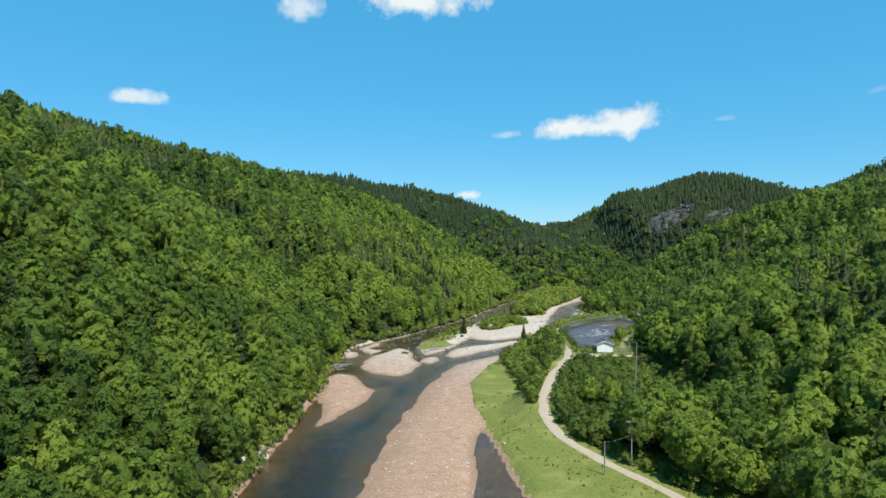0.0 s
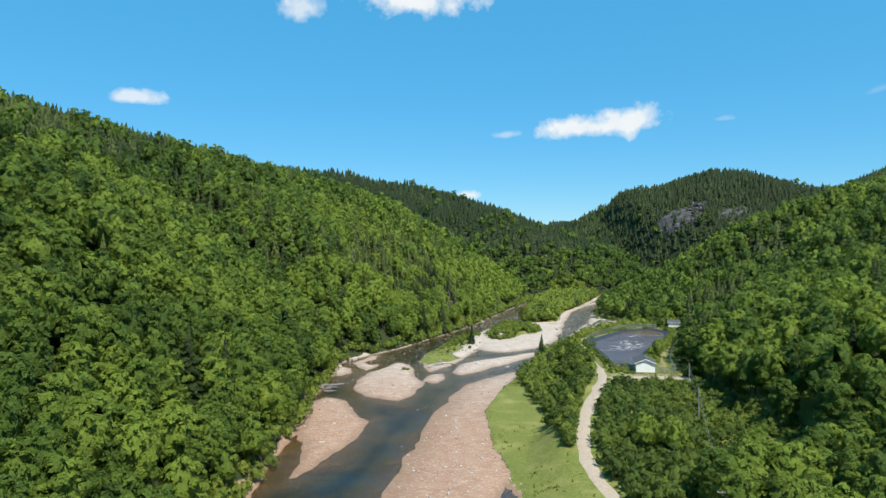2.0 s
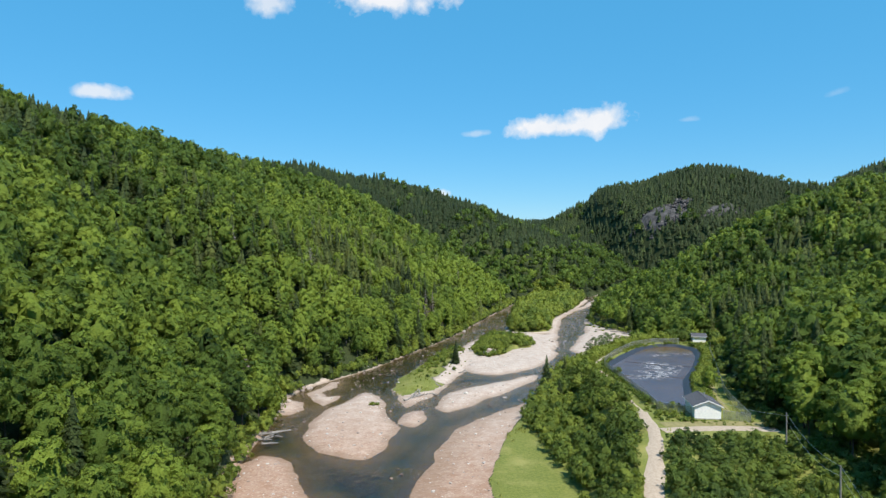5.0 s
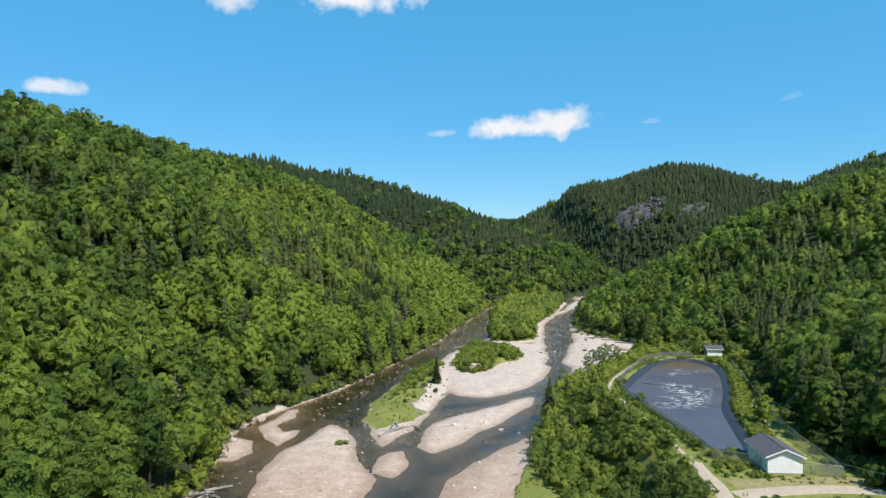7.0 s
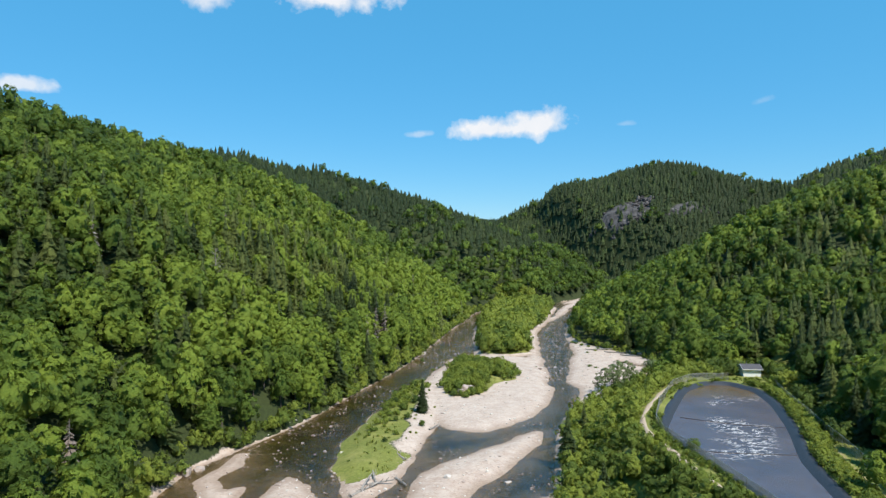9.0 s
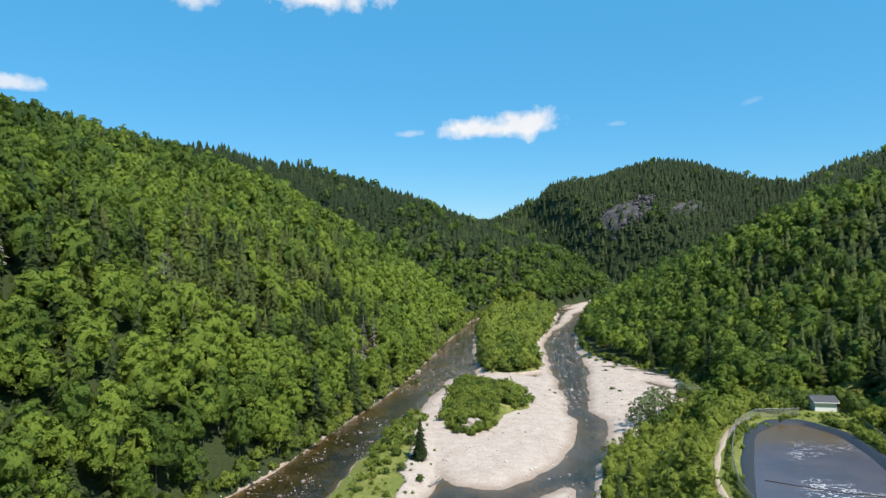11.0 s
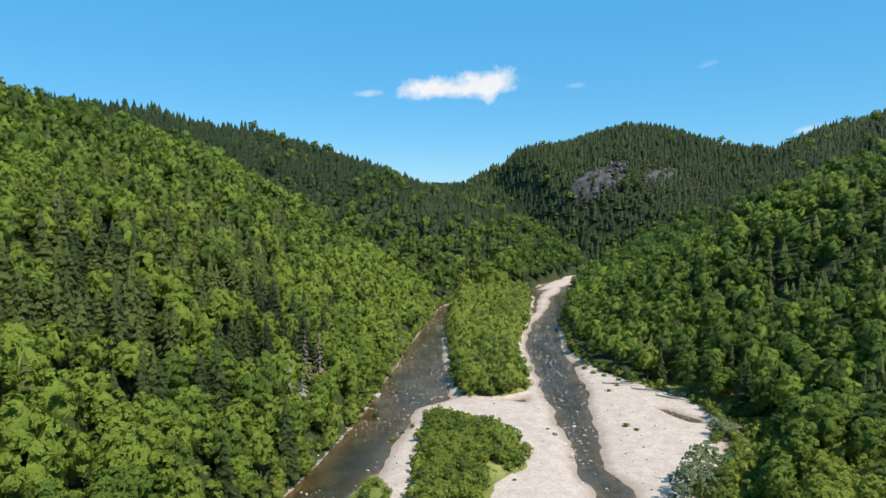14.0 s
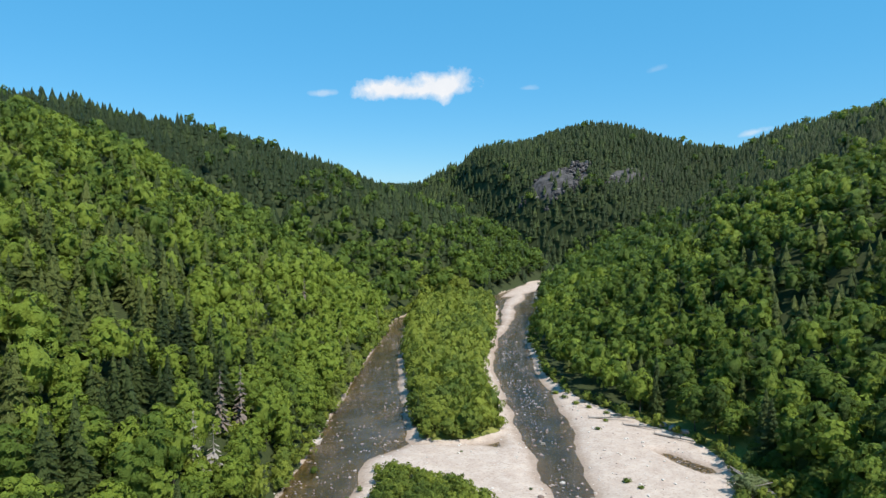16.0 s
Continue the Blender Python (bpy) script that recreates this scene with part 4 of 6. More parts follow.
WOOD_MID = [broad_crown(270, 0.84, radius=rng.uniform(3.0, 3.9), low=3.0, puffs=16, rings=2, sides=7) for _ in range(9)]
WOOD_OFF = [broad_crown(84, 1.12, radius=rng.uniform(2.6, 3.5), low=4.0, puffs=11, rings=2, sides=5) for _ in range(8)]
WOOD_FAR = [broad_crown(40, 1.6, radius=rng.uniform(3.3, 4.2), low=5, puffs=6, rings=1, sides=5) for _ in range(7)]
SPRUCE_MID = [spruce_crown(140, height=12.4, radius=rng.uniform(3.2, 4.0), fat=1.0) for _ in range(6)]
SPRUCE_OFF = [spruce_crown(34, height=11.0, radius=rng.uniform(3.1, 4.0), fat=1.3, tiers=8, skirts=5, sides=6, fill=0.85) for _ in range(6)]
SPRUCE_FAR = [spruce_crown(1, radius=rng.uniform(3.2, 4.1), height=10.2, skirts=3, sides=5, fill=1.0) for _ in range(6)]

# single trees nearest to the river's middle stretch; the rest of the woods in three bands outwards
order = np.argsort(near_d)
close = np.zeros(len(fx), bool)
close[order[:390]] = True
axis_u = np.clip((fy - 60) / 300, 0, 1)
off = np.hypot(fx + 38 * axis_u, fy - 60 - 300 * axis_u)
mid, outer = (off < 135) & ~close & (fy > 40), (off >= 135) & (off < 250) & ~close & (fy > 40)
sparse = (off >= 135) & ~close & (rng.uniform(0, 1, len(fx)) < np.where(is_spruce, 0.1, 0.08)) & (along(LEFT, fy) - fx > np.where(along(LEFT, fy) > fx, 22, -999))
ftint = np.where(is_spruce & (off >= 135), ftint - 0.05, ftint)
fscale = np.where((off >= 135) & ~close, fscale * 1.03, fscale)
for sel, wood, spr in ((mid, WOOD_MID, SPRUCE_MID), (outer, WOOD_OFF, SPRUCE_OFF), (~mid & ~outer & ~close, WOOD_FAR, SPRUCE_FAR)):
    a, b = sel & ~is_spruce & ~sparse, sel & is_spruce & ~sparse
    ob = plant("woodland", wood, fx[a], fy[a], fz[a] - 0.5, fscale[a], ftint[a], LEAF)
    tagged(ob, "dense sunlit broad-leaved woodland covering the steep hillside", "woodland", kind="stuff")
    ob = plant("spruce_woods", spr, fx[b], fy[b], fz[b] - 0.4, fscale[b] * (1.04 if wood is WOOD_MID else 0.88), ftint[b], NEEDLE)
    tagged(ob, "dark spruces standing among the broad-leaved woods", "woodland", kind="stuff")

# far woods
hx, hy = scatter(-640, 760, 640, 1450, 5.9, 2)
hx2, hy2 = scatter(-300, 420, 1450, 2560, 14.0, 3)
hx, hy = np.concatenate([hx, hx2]), np.concatenate([hy, hy2])
hz, _, _, hrock = land(hx, hy)
m = (~((hx < 40) & (hashed(np.floor(hx * 3), np.floor(hy * 3), 9) < 0.3))) & forest(hx, hy) & seen_side(hx, hy, hz) & ((hrock < 0.5) | (hashed(np.floor(hx), np.floor(hy), 7) < 0.3)) & faces_valley(hx, hy, hz)
hx, hy, hz = hx[m], hy[m], hz[m]
wide = np.where(hy > 1450, 1.7, 1.22)
dome = (hx > 60) & (np.hypot(hx - 268, hy - 1165) < 340)
p = np.clip(0.12 + 0.85 * step(0.1, 0.34, hz / 150) + 0.4 * vnoise(hx, hy, 70, 104) + 0.6 * dome + 0.6 * step(0.42, 0.6, hz / 150), 0.04, 0.985)
s_ = rng.uniform(0, 1, len(hx)) < p
ht = np.clip(0.45 - 0.34 * s_ + 0.25 * vnoise(hx, hy, 80, 105) + rng.normal(0, 0.15, len(hx)), 0, 1.1)
hs = rng.uniform(0.7, 1.1, len(hx)) * wide
tagged(plant("woodland", WOOD_FAR, hx[~s_], hy[~s_], hz[~s_] - 0.5, hs[~s_], ht[~s_], LEAF), "distant broad-leaved woods on the valley sides", "woodland", kind="stuff")
tagged(plant("spruce_woods", SPRUCE_FAR, hx[s_], hy[s_], hz[s_] - 0.5, hs[s_] * 0.9, ht[s_], NEEDLE), "distant dark spruce woods up to the ridge", "woodland", kind="stuff")

# ---- single trees along the river ----
def trunk_mesh(name, height, r, limbs, reach, start=0.3, lean=0.03):
    """A tapered trunk with limbs that fork off it."""
    bm = bmesh.new()
    pts = [Vector((height * lean * math.sin(3 * i / 6), height * lean * math.cos(2.3 * i / 6) - height * lean, height * i / 6 - 0.6 * (i == 0))) for i in range(7)]
    for i in range(6):
        rod(bm, pts[i], pts[i + 1], r * (1 - i / 6.6), r * (1 - (i + 1) / 6.6), 6)
    for k in range(limbs):
        u = start + (0.92 - start) * k / limbs
        p = pts[0].lerp(pts[6], u)
        a = k * 2.4 + rng.uniform(-0.4, 0.4)
        d = Vector((math.cos(a), math.sin(a), rng.uniform(0.35, 0.9))) * reach * (1.1 - 0.6 * u)
        q = p + d * 0.55 + Vector((0, 0, -0.1))
        rod(bm, p, q, r * 0.36 * (1.1 - u), r * 0.22 * (1.1 - u), 4)
        rod(bm, q, p + d + Vector((0, 0, 0.3 * reach * 0.3)), r * 0.22 * (1.1 - u), r * 0.06, 4)
    me = bpy.data.meshes.new(name)
    bm.to_mesh(me)
    bm.free()
    me.materials.append(BARK)
    return me


def plant_thing(name, crown, material, tint, trunk, label, category, group):
    """One tree as a thing: an empty at its foot with a trunk and a crown."""
    top = thing(name, (0, 0, 0), label, category, group)
    ob = new("trunk", trunk)
    ob.parent = top
    sheet("crown", crown[0], crown[1], material, parent=top, point_floats=np.full(len(crown[0]), tint), solid=crown[2], smooth=True, normals=crown[3])
    return top


def stand(model, x, y, z, size, tall=1.0, turn=None):
    m = pose(x, y, z, 0, 0, float(rng.uniform(0, 360)) if turn is None else turn)
    ob = copy_thing(model, m)
    ob.scale = (size, size, size * tall)
    return ob


def retire(models):
    """The first of each kind only serves as a pattern."""
    for top in models:
        for o in (*top.children_recursive, top):
            bpy.data.objects.remove(o)


maples = []
for k in range(9):
    r_ = rng.uniform(3.3, 4.3)
    tone = 0.12 + 0.11 * k
    word = ("dark green", "deep green", "mid-green", "fresh green", "bright green", "yellow-green")[min(5, int(k / 1.5))]
    maples.append(plant_thing("maple_tree", broad_crown(600, 0.66, radius=r_ * 0.95, puffs=24, rings=3, sides=8), LEAF, tone, trunk_mesh("trunk", 10, 0.2, 7, 3.2),
                              f"leafy maple with a dense {word} crown on the wooded bank", "tree", "broad-leaved trees along the river"))
spruces = []
for k in range(5):
    spruces.append(plant_thing("spruce_tree", spruce_crown(300, height=13.0, radius=rng.uniform(3.1, 3.8), fat=0.85, tiers=14, skirts=10, sides=7), NEEDLE, 0.2 + 0.15 * k, trunk_mesh("trunk", 12.5, 0.19, 6, 1.2, 0.15, 0.0),
                               "dark green spruce with drooping boughs rising above the maples", "tree", "spruces along the river"))
for i in np.where(close)[0]:
    if is_spruce[i]:
        stand(spruces[int(rng.integers(0, 5))], fx[i], fy[i], fz[i] - 0.3, fscale[i] * 1.08, float(rng.uniform(0.95, 1.15)))
    else:
        stand(maples[int(np.clip(ftint[i] * 8 + rng.normal(0, 0.6), 0, 8))], fx[i], fy[i], fz[i] - 0.4, fscale[i], float(rng.uniform(0.9, 1.15)))

# a few trees of a fresh yellow-green
for x, y, s_ in ((-66.7, 125.5, 0.95), (-98.8, 354, 1.0), (-69.6, 412.6, 0.9), (-73, 405, 0.8), (-62, 400, 0.7), (-84, 262, 0.8), (12.4, 176.3, 0.62), (17.8, 174.7, 0.6), (30.5, 268, 0.5)):
    stand(maples[8], x, y, zat(x, y) - 0.3, s_ * 1.08, 1.15)
# the spruce on the grassy island, one on the right bank, and a few more by the water
for x, y, s in ((-41.5, 350, 0.72), (-8.5, 309, 0.85), (-6, 286, 0.6), (-1, 330, 0.6), (-20.5, 466, 0.6), (-19, 500, 0.5), (-12, 520, 0.62), (-4, 545, 0.55), (8, 590, 0.6), (2, 610, 0.65), (22, 640, 0.6)):
    stand(spruces[int(rng.integers(0, 5))], x, y, zat(x, y) - 0.2, s)

# ---- shrubs and young trees ----
shrubs = []
for k in range(7):
    label = ("dark grey-green alder bush on the river bank", "dense green alder bush on the river bank", "bright yellow-green bush on the river bank")[min(2, k // 2)]
    top = thing("shrub", (0, 0, 0), label, "bush", "bushes along the water")
    stems = bmesh.new()
    for j in range(5):
        a = j * 1.257
        rod(stems, (0.1 * math.cos(a), 0.1 * math.sin(a), -0.2), (1.0 * math.cos(a), 1.0 * math.sin(a), 2.2), 0.05, 0.02, 5)
    part("stems", stems, BARK, top)
    c = broad_crown(250, 0.46, height=4.2, radius=2.2, low=0.1, puffs=15, rings=3, sides=7)
    sheet("foliage", c[0], c[1], BUSH, parent=top, point_floats=np.full(len(c[0]), 0.1 + 0.15 * k), solid=c[2], smooth=True, normals=c[3])
    shrubs.append(top)


BUSHES = []


def shrub_at(x, y, size, tone, tall=1.0, first=1):
    BUSHES.append((first, abs(x + 25), x, y, size, tone, tall))


# the thicket between the field, the river and the track
sx, sy = scatter(-30, 75, 186, 428, 2.9, 11)
edge_x = along([(186, 0), (200, -3), (215, -7), (235, -10), (258, -15), (280, -19), (290, -16), (430, -10)], sy)
dl, dr, df, dt, s = spans(sx, sy)
hut = (sx > 42) & (sx < 61) & (sy > 350) & (sy < 369)
keep = (sx > edge_x) & (dr > 1.5) & (s < -5) & ~hut & ((dt < np.where(sy > 250, -1.4, -3.0)) & (sx < along(FENCE, sy) - 14) | (sy > 345) & (sx < along(FOOT, sy) + 2) & (inside(POND, sx, sy) < -7))
sx, sy = sx[keep], sy[keep]
for x, y in zip(sx, sy):
    rim = float(vnoise(x, y, 11, 121))
    beside = 0.92 + 0.08 * float(step(2.5, 8.0, float(along(TRACK, y)) - x)) if 236 < y < 316 else 1.0
    near_bank = beside * 0.55 if x - float(along(RIGHT, y)) < 6 and y > 366 else beside
    shrub_at(x, y, float(rng.uniform(0.55, 1.0)) * near_bank, 0.56 + 0.42 * float(step(265, 325, y)) + 0.34 * rim + float(rng.normal(0, 0.12)), float(rng.uniform(0.8, 1.25)))
# low bushes at the thicket's near end, beside the track
for k in range(46):
    y = float(rng.uniform(176, 206))
    x = float(rng.uniform(np.interp(y, [176, 186, 206], [-2.5, -3.5, -8]), float(along(TRACK, y)) - 2.4))
    shrub_at(x, y, float(rng.uniform(0.4, 0.75)), float(rng.uniform(0.25, 0.95)), 1.0, 0)
# islands
for name, gap, lo, hi, tall in (("shrubby", 2.3, 0.5, 0.85, 1.1), ("wooded", 3.1, 0.7, 1.65, 1.2)):
    x0, y0 = np.min(ISLANDS[name], 0)
    x1, y1 = np.max(ISLANDS[name], 0)
    sx, sy = scatter(x0, x1, y0, min(y1, 722), gap, 12)
    ins = inside(ISLANDS[name], sx, sy)
    keep = (ins > 1.2) & (rng.uniform(0, 1, len(sx)) < 0.9) if name == "wooded" else (ins > 0.6) & ~((sx > -22) & (sx < -16) & (sy < 398)) & ~(np.hypot(sx + 29, sy - 378) < 3)
    for x, y, d in zip(sx[keep], sy[keep], ins[keep]):
        shrub_at(x, y, float(rng.uniform(lo, hi)) * (0.7 + 0.3 * min(1, d / 4)), 0.78 + 0.3 * float(vnoise(x, y, 14, 122)) + float(rng.normal(0, 0.16)), tall * float(rng.uniform(0.8, 1.2)))
# scattered bushes: grassy island, yard, pond side, field edge
LONE = [(49, 404, 1.0), (52, 409, 1.2), (50, 413, 1.0), (54, 416, 1.3), (52, 421, 1.2), (56, 411, 1.4), (49, 425, 1.1), (53, 428, 1.3), (57, 405, 1.4), (51, 399, 1.1),
        (-50, 360, .55), (-47, 352, .5), (-45, 342, .45), (-48, 340, .35), (-52, 352, .4), (-51, 372, .6), (-46, 382, .6), (-53, 330, .3), (-49, 322, .3), (-47, 328, .32),
        (-41, 337, .4), (-44, 360, .6), (-4, 206, .7), (-7, 212, .6), (10.8, 288.5, .6), (12, 254, .5), (14, 249, .45), (17, 250, .4),
        (18, 372, 1.0), (22, 377, 1.1), (14, 366, .9), (26, 384, 1.2), (20, 383, .8), (39.5, 414, .7), (37.5, 412, .6), (41, 417, .7), (45, 420, .8), (-33, 372, .5), (-46, 440, .4), (-36, 428, .3)]
for x, y, s_ in LONE:
    shrub_at(x, y, s_, float(rng.uniform(0.15, 0.8)), 1.0, 0)
for x, y in zip(rng.uniform(-58, -38, 520), rng.uniform(304, 396, 520)):
    d = float(inside(ISLANDS['grassy'], np.array([x]), np.array([y]))[0])
    dense = float(step(316, 352, y)) * float(step(9.5, 4.0, x - float(np.interp(y, [300, 326, 345, 396], [-57, -57, -54, -46]))))
    if d > 0.8 and rng.uniform() < 0.12 + 0.85 * dense:
        shrub_at(x, y, float(rng.uniform(0.1, 0.18)) + dense * float(rng.uniform(0.12, 0.42)), float(rng.uniform(0.6, 1.0)), float(rng.uniform(0.7, 1.1)), 3)
# hedge of the pond: on its right bank, its far end and inside the fence on the track side
for u in np.linspace(0, 1, 420):
    y = 254 + 94 * u
    x = np.interp(y, [252, 266, 284, 304, 326, 341, 350], [22, 25, 29, 37, 44, 46.5, 44]) + 1.3 + 3.6 * rng.uniform(0, 1)
    shrub_at(x, y, float(rng.uniform(0.3, 0.52)), float(rng.uniform(0.6, 1.1)), 0.85, 3)
for u in np.linspace(0, 1, 26):
    shrub_at(20 + 25 * u + rng.uniform(-1, 1), 330 + 25 * u ** 0.6 + rng.uniform(-0.6, 0.6), float(rng.uniform(0.2, 0.36)), float(rng.uniform(0.5, 1.0)), 0.8, 3)
for u in np.linspace(0, 1, 150):
    y = 252 + 62 * u
    x = np.interp(y, [250, 264, 279, 298, 306, 316], [12.6, 11.6, 10.1, 8.0, 9.3, 13.2])
    shrub_at(x + rng.uniform(-1.0, 0.9), y, float(rng.uniform(0.16, 0.34)), float(rng.uniform(0.35, 1.0)), 0.8, 3)
# low bright scrub beside the path, along the fence and before the hut
for u in np.linspace(0, 1, 120):
    y = 312 + 42 * u
    x = np.interp(y, [306, 321, 331, 341, 349, 354], [5.5, 11.5, 16.8, 22.3, 28, 33])
    shrub_at(x - rng.uniform(1.6, 5.5), y + rng.uniform(-1, 1), float(rng.uniform(0.28, 0.55)), float(rng.uniform(0.75, 1.1)), 1.0, 3)
    if rng.uniform() < 0.6:
        shrub_at(x + rng.uniform(1.3, 2.2), y - 0.6, float(rng.uniform(0.14, 0.26)), float(rng.uniform(0.75, 1.1)), 1.0, 3)
for k in range(34):
    shrub_at(rng.uniform(42, 57), rng.uniform(352.6, 355.6), float(rng.uniform(0.12, 0.22)), float(rng.uniform(0.6, 1.0)), 1.0, 3)
# weeds round the pump house, and undergrowth at the foot of the wood
for k in range(70):
    shrub_at(float(rng.uniform(11, 19.2)), float(rng.uniform(238.5, 251)), float(rng.uniform(0.12, 0.3)), float(rng.uniform(0.4, 1.0)), 0.8, 3)
for k in range(26):
    shrub_at(float(rng.uniform(16, 31)), float(rng.uniform(236.5, 239.8)), float(rng.uniform(0.1, 0.18)), float(rng.uniform(0.5, 1.0)), 0.7, 3)
for k in range(150):
    y = float(rng.uniform(232, 366))
    shrub_at(float(along(FENCE, y)) + float(rng.uniform(1.5, 7)), y, float(rng.uniform(0.35, 0.8)), float(rng.uniform(0.0, 0.4)), 1.1, 3)
for k in range(44):
    side = k % 3
    x, y = ((rng.uniform(43, 48), rng.uniform(357, 368)), (rng.uniform(57.5, 61), rng.uniform(352, 366)), (rng.uniform(48, 60), rng.uniform(364.5, 369)))[side]
    shrub_at(float(x), float(y), float(rng.uniform(0.55, 1.05)), float(rng.uniform(0.2, 0.7)), 1.1, 3)
# verge of the track below the poles
for y in np.arange(92, 151, 0.8):
    shrub_at(along(TRACK, y) + rng.uniform(4.0, 8.5), y, float(rng.uniform(0.3, 0.62)), float(rng.uniform(0.45, 0.95)), 1.1, 3)
# undergrowth round the dead spruces by the water
for px, py in DEAD:
    for k in range(7):
        shrub_at(px + rng.uniform(-3.5, 4.5), py + rng.uniform(-4.5, 3), float(rng.uniform(0.5, 0.8)), float(rng.uniform(0.6, 1.05)), 1.0, 3)
# low tufts on the bars
for x, y, s_ in ((19.9, 424.5, .42), (21.5, 421, .3), (25.7, 457.1, .36), (30.3, 463.6, .36), (29.9, 475.7, .4), (27.5, 480, .5), (26, 487, .5), (25.5, 494, .5), (-60.2, 282.4, .5), (-59, 284, .4), (-1, 424, .2), (-41, 420, .4),
                 (-38.5, 425, .3), (-20, 396, .25), (-15, 392, .2), (33, 470, .4), (36, 466, .3), (-12, 446, .16)):
    stand(shrubs[int(rng.integers(2, 6))], x, y, zat(x, y) - 0.1, s_, 0.55)

# young trees on the right bench, beyond the track
sx, sy = scatter(0, 60, 148, 228, 2.7, 14)
dl, dr, df, dt, s = spans(sx, sy)
keep = (dt > 2.8) & (sy > 149) & (sx < np.maximum(along(FOOT, sy) + 4, np.interp(sy, [160, 176, 184, 194, 206, 214, 228], [48, 47, 45, 43, 41, 38, 38]))) & (sy < 226)
for x, y in zip(sx[keep], sy[keep]):
    far_off = min(1.0, (x - np.interp(y, [150, 222], [8, 12])) / 20)
    shrub_at(x, y, float(rng.uniform(0.7, 1.15)) * (0.8 + (0.6 if y < 170 else -0.12) * max(0, far_off)), 0.4 + 0.3 * float(vnoise(x, y, 13, 125)) + float(rng.normal(0, 0.12)), float(rng.uniform(0.9, 1.3)) * (0.75 if y > 205 else 1.0), 2)

# the bank's own fringe, hanging over the water
for y in np.arange(100, 700, 2.2):
    x = along(LEFT, y) - rng.uniform(-1.2, 2.6)
    shrub_at(x, y + rng.uniform(-1, 1), float(rng.uniform(0.45, 1.1)), float(rng.uniform(0.5, 1.05)), float(rng.uniform(0.9, 1.3)), 2)
for y in np.arange(372, 640, 3.4):
    x = along(RIGHT, y) + rng.uniform(0.5, 3)
    shrub_at(x, y + rng.uniform(-1, 1), float(rng.uniform(0.4, 0.95)), float(rng.uniform(0.35, 0.95)), 1.0, 2)

BUSHES.sort()
for _, _, x, y, size, tone, tall in BUSHES[:295]:
    stand(shrubs[int(np.clip(tone * 6.99, 0, 6))], x, y, zat(x, y) - 0.1, size, tall)
rest = np.array([b[2:] for b in BUSHES[295:]])
BUSH_MID = [broad_crown(64, 0.8, height=4.2, radius=2.2, low=0.1, puffs=9, rings=2, sides=5) for _ in range(6)]
tagged(plant("shrubs", BUSH_MID, rest[:, 0], rest[:, 1], land(rest[:, 0], rest[:, 1])[0] - 0.1, rest[:, 2], np.clip(rest[:, 3], 0, 1), BUSH, rest[:, 4]),
       "dense green alder and willow thicket along banks and islands", "bushes", kind="stuff")

# grass: tufts on the field, the verges, the islands and the berm
def tuft(k):
    r = np.random.default_rng(300 + k)
    v, f = [], []
    for b in range(9):
        a, w, h = r.uniform(0, 6.28), r.uniform(0.05, 0.12), r.uniform(0.35, 0.8)
        cx, cy = r.uniform(-0.35, 0.35, 2)
        d, e = np.array([math.cos(a), math.sin(a), 0]), np.array([-math.sin(a), math.cos(a), 0])
        p = np.array([cx, cy, 0])
        n = len(v)
        v += [p - d * w, p + d * w, p + d * w * 0.4 + e * h * 0.3 + np.array([0, 0, h]), p - d * w * 0.4 + e * h * 0.3 + np.array([0, 0, h])]
        f.append((n, n + 1, n + 2, n + 3))
    return np.array(v), np.array(f), np.full(len(v), 0.3), np.tile(np.array([0.0, 0.0, 1.0]), (len(v), 1))


GRASS = foliage("grass_blades", (0.156, 0.179, 0.039), (0.234, 0.257, 0.0585), (0.351, 0.351, 0.109), 0.35, 0.6)
qx, qy = rng.uniform(-60, 60, 60000), rng.uniform(110, 480, 60000)
qz, qg, qt, _ = land(qx, qy)
dl, dr, df, dt, s = spans(qx, qy)
keep = (qt > 0.6) & (np.abs(dt) > 2.0) & (s < -1.5) & (qz > 0.7) & ~((qx > 12) & (qx < 34) & (qy > 230) & (qy < 237)) & (vnoise(qx, qy, 7, 141) + rng.normal(0, 0.5, len(qx)) > -0.1) & ~((np.abs(qx - 22.4) < 3.2) & (np.abs(qy - 245) < 5))
keep &= ~((qy < 290) & (dr < 25) & (dr > 0) & (vnoise(qx, qy, 12, 142) < 0.1))
qx, qy, qz = qx[keep][:3000], qy[keep][:3000], qz[keep][:3000]
tagged(plant("grass", [tuft(k) for k in range(6)], qx, qy, qz - 0.05, rng.uniform(0.45, 1.0, len(qx)), np.clip(0.5 + 0.4 * vnoise(qx, qy, 10, 143) + rng.normal(0, 0.12, len(qx)), 0, 1), GRASS),
       "rough tufts of yellowish summer grass on the banks", "grass", kind="stuff")

# ---- thin pale willows on the bank ----
for x, y, size, turn in ((12.5, 373, 0.8, 10), (15.5, 378, 1.0, 130), (18.5, 382, 1.05, 250), (21.5, 386, 1.1, 70), (24.5, 390, 1.0, 200), (19, 377, 0.9, 300), (27.5, 393, 0.85, 20)):
    c = broad_crown(300, 0.46, height=8.5, radius=2.5, low=2.2, puffs=14, rings=2, sides=5)
    n = int((c[2] < 0.1).sum())
    c = (c[0][:n], c[1][:n // 4], np.full(n, 0.16), c[3][:n])
    willow = plant_thing("willow_tree", c, SILVER, 0.4, trunk_mesh("trunk", 8, 0.12, 14, 2.4, 0.2, 0.06), "thin pale willow with sparse grey-green leaves on the bank", "tree", "willows on the gravel bank")
    willow.matrix_basis = pose(x, y, zat(x, y) - 0.2, 0, 0, turn)
    willow.scale = (size, size, size)

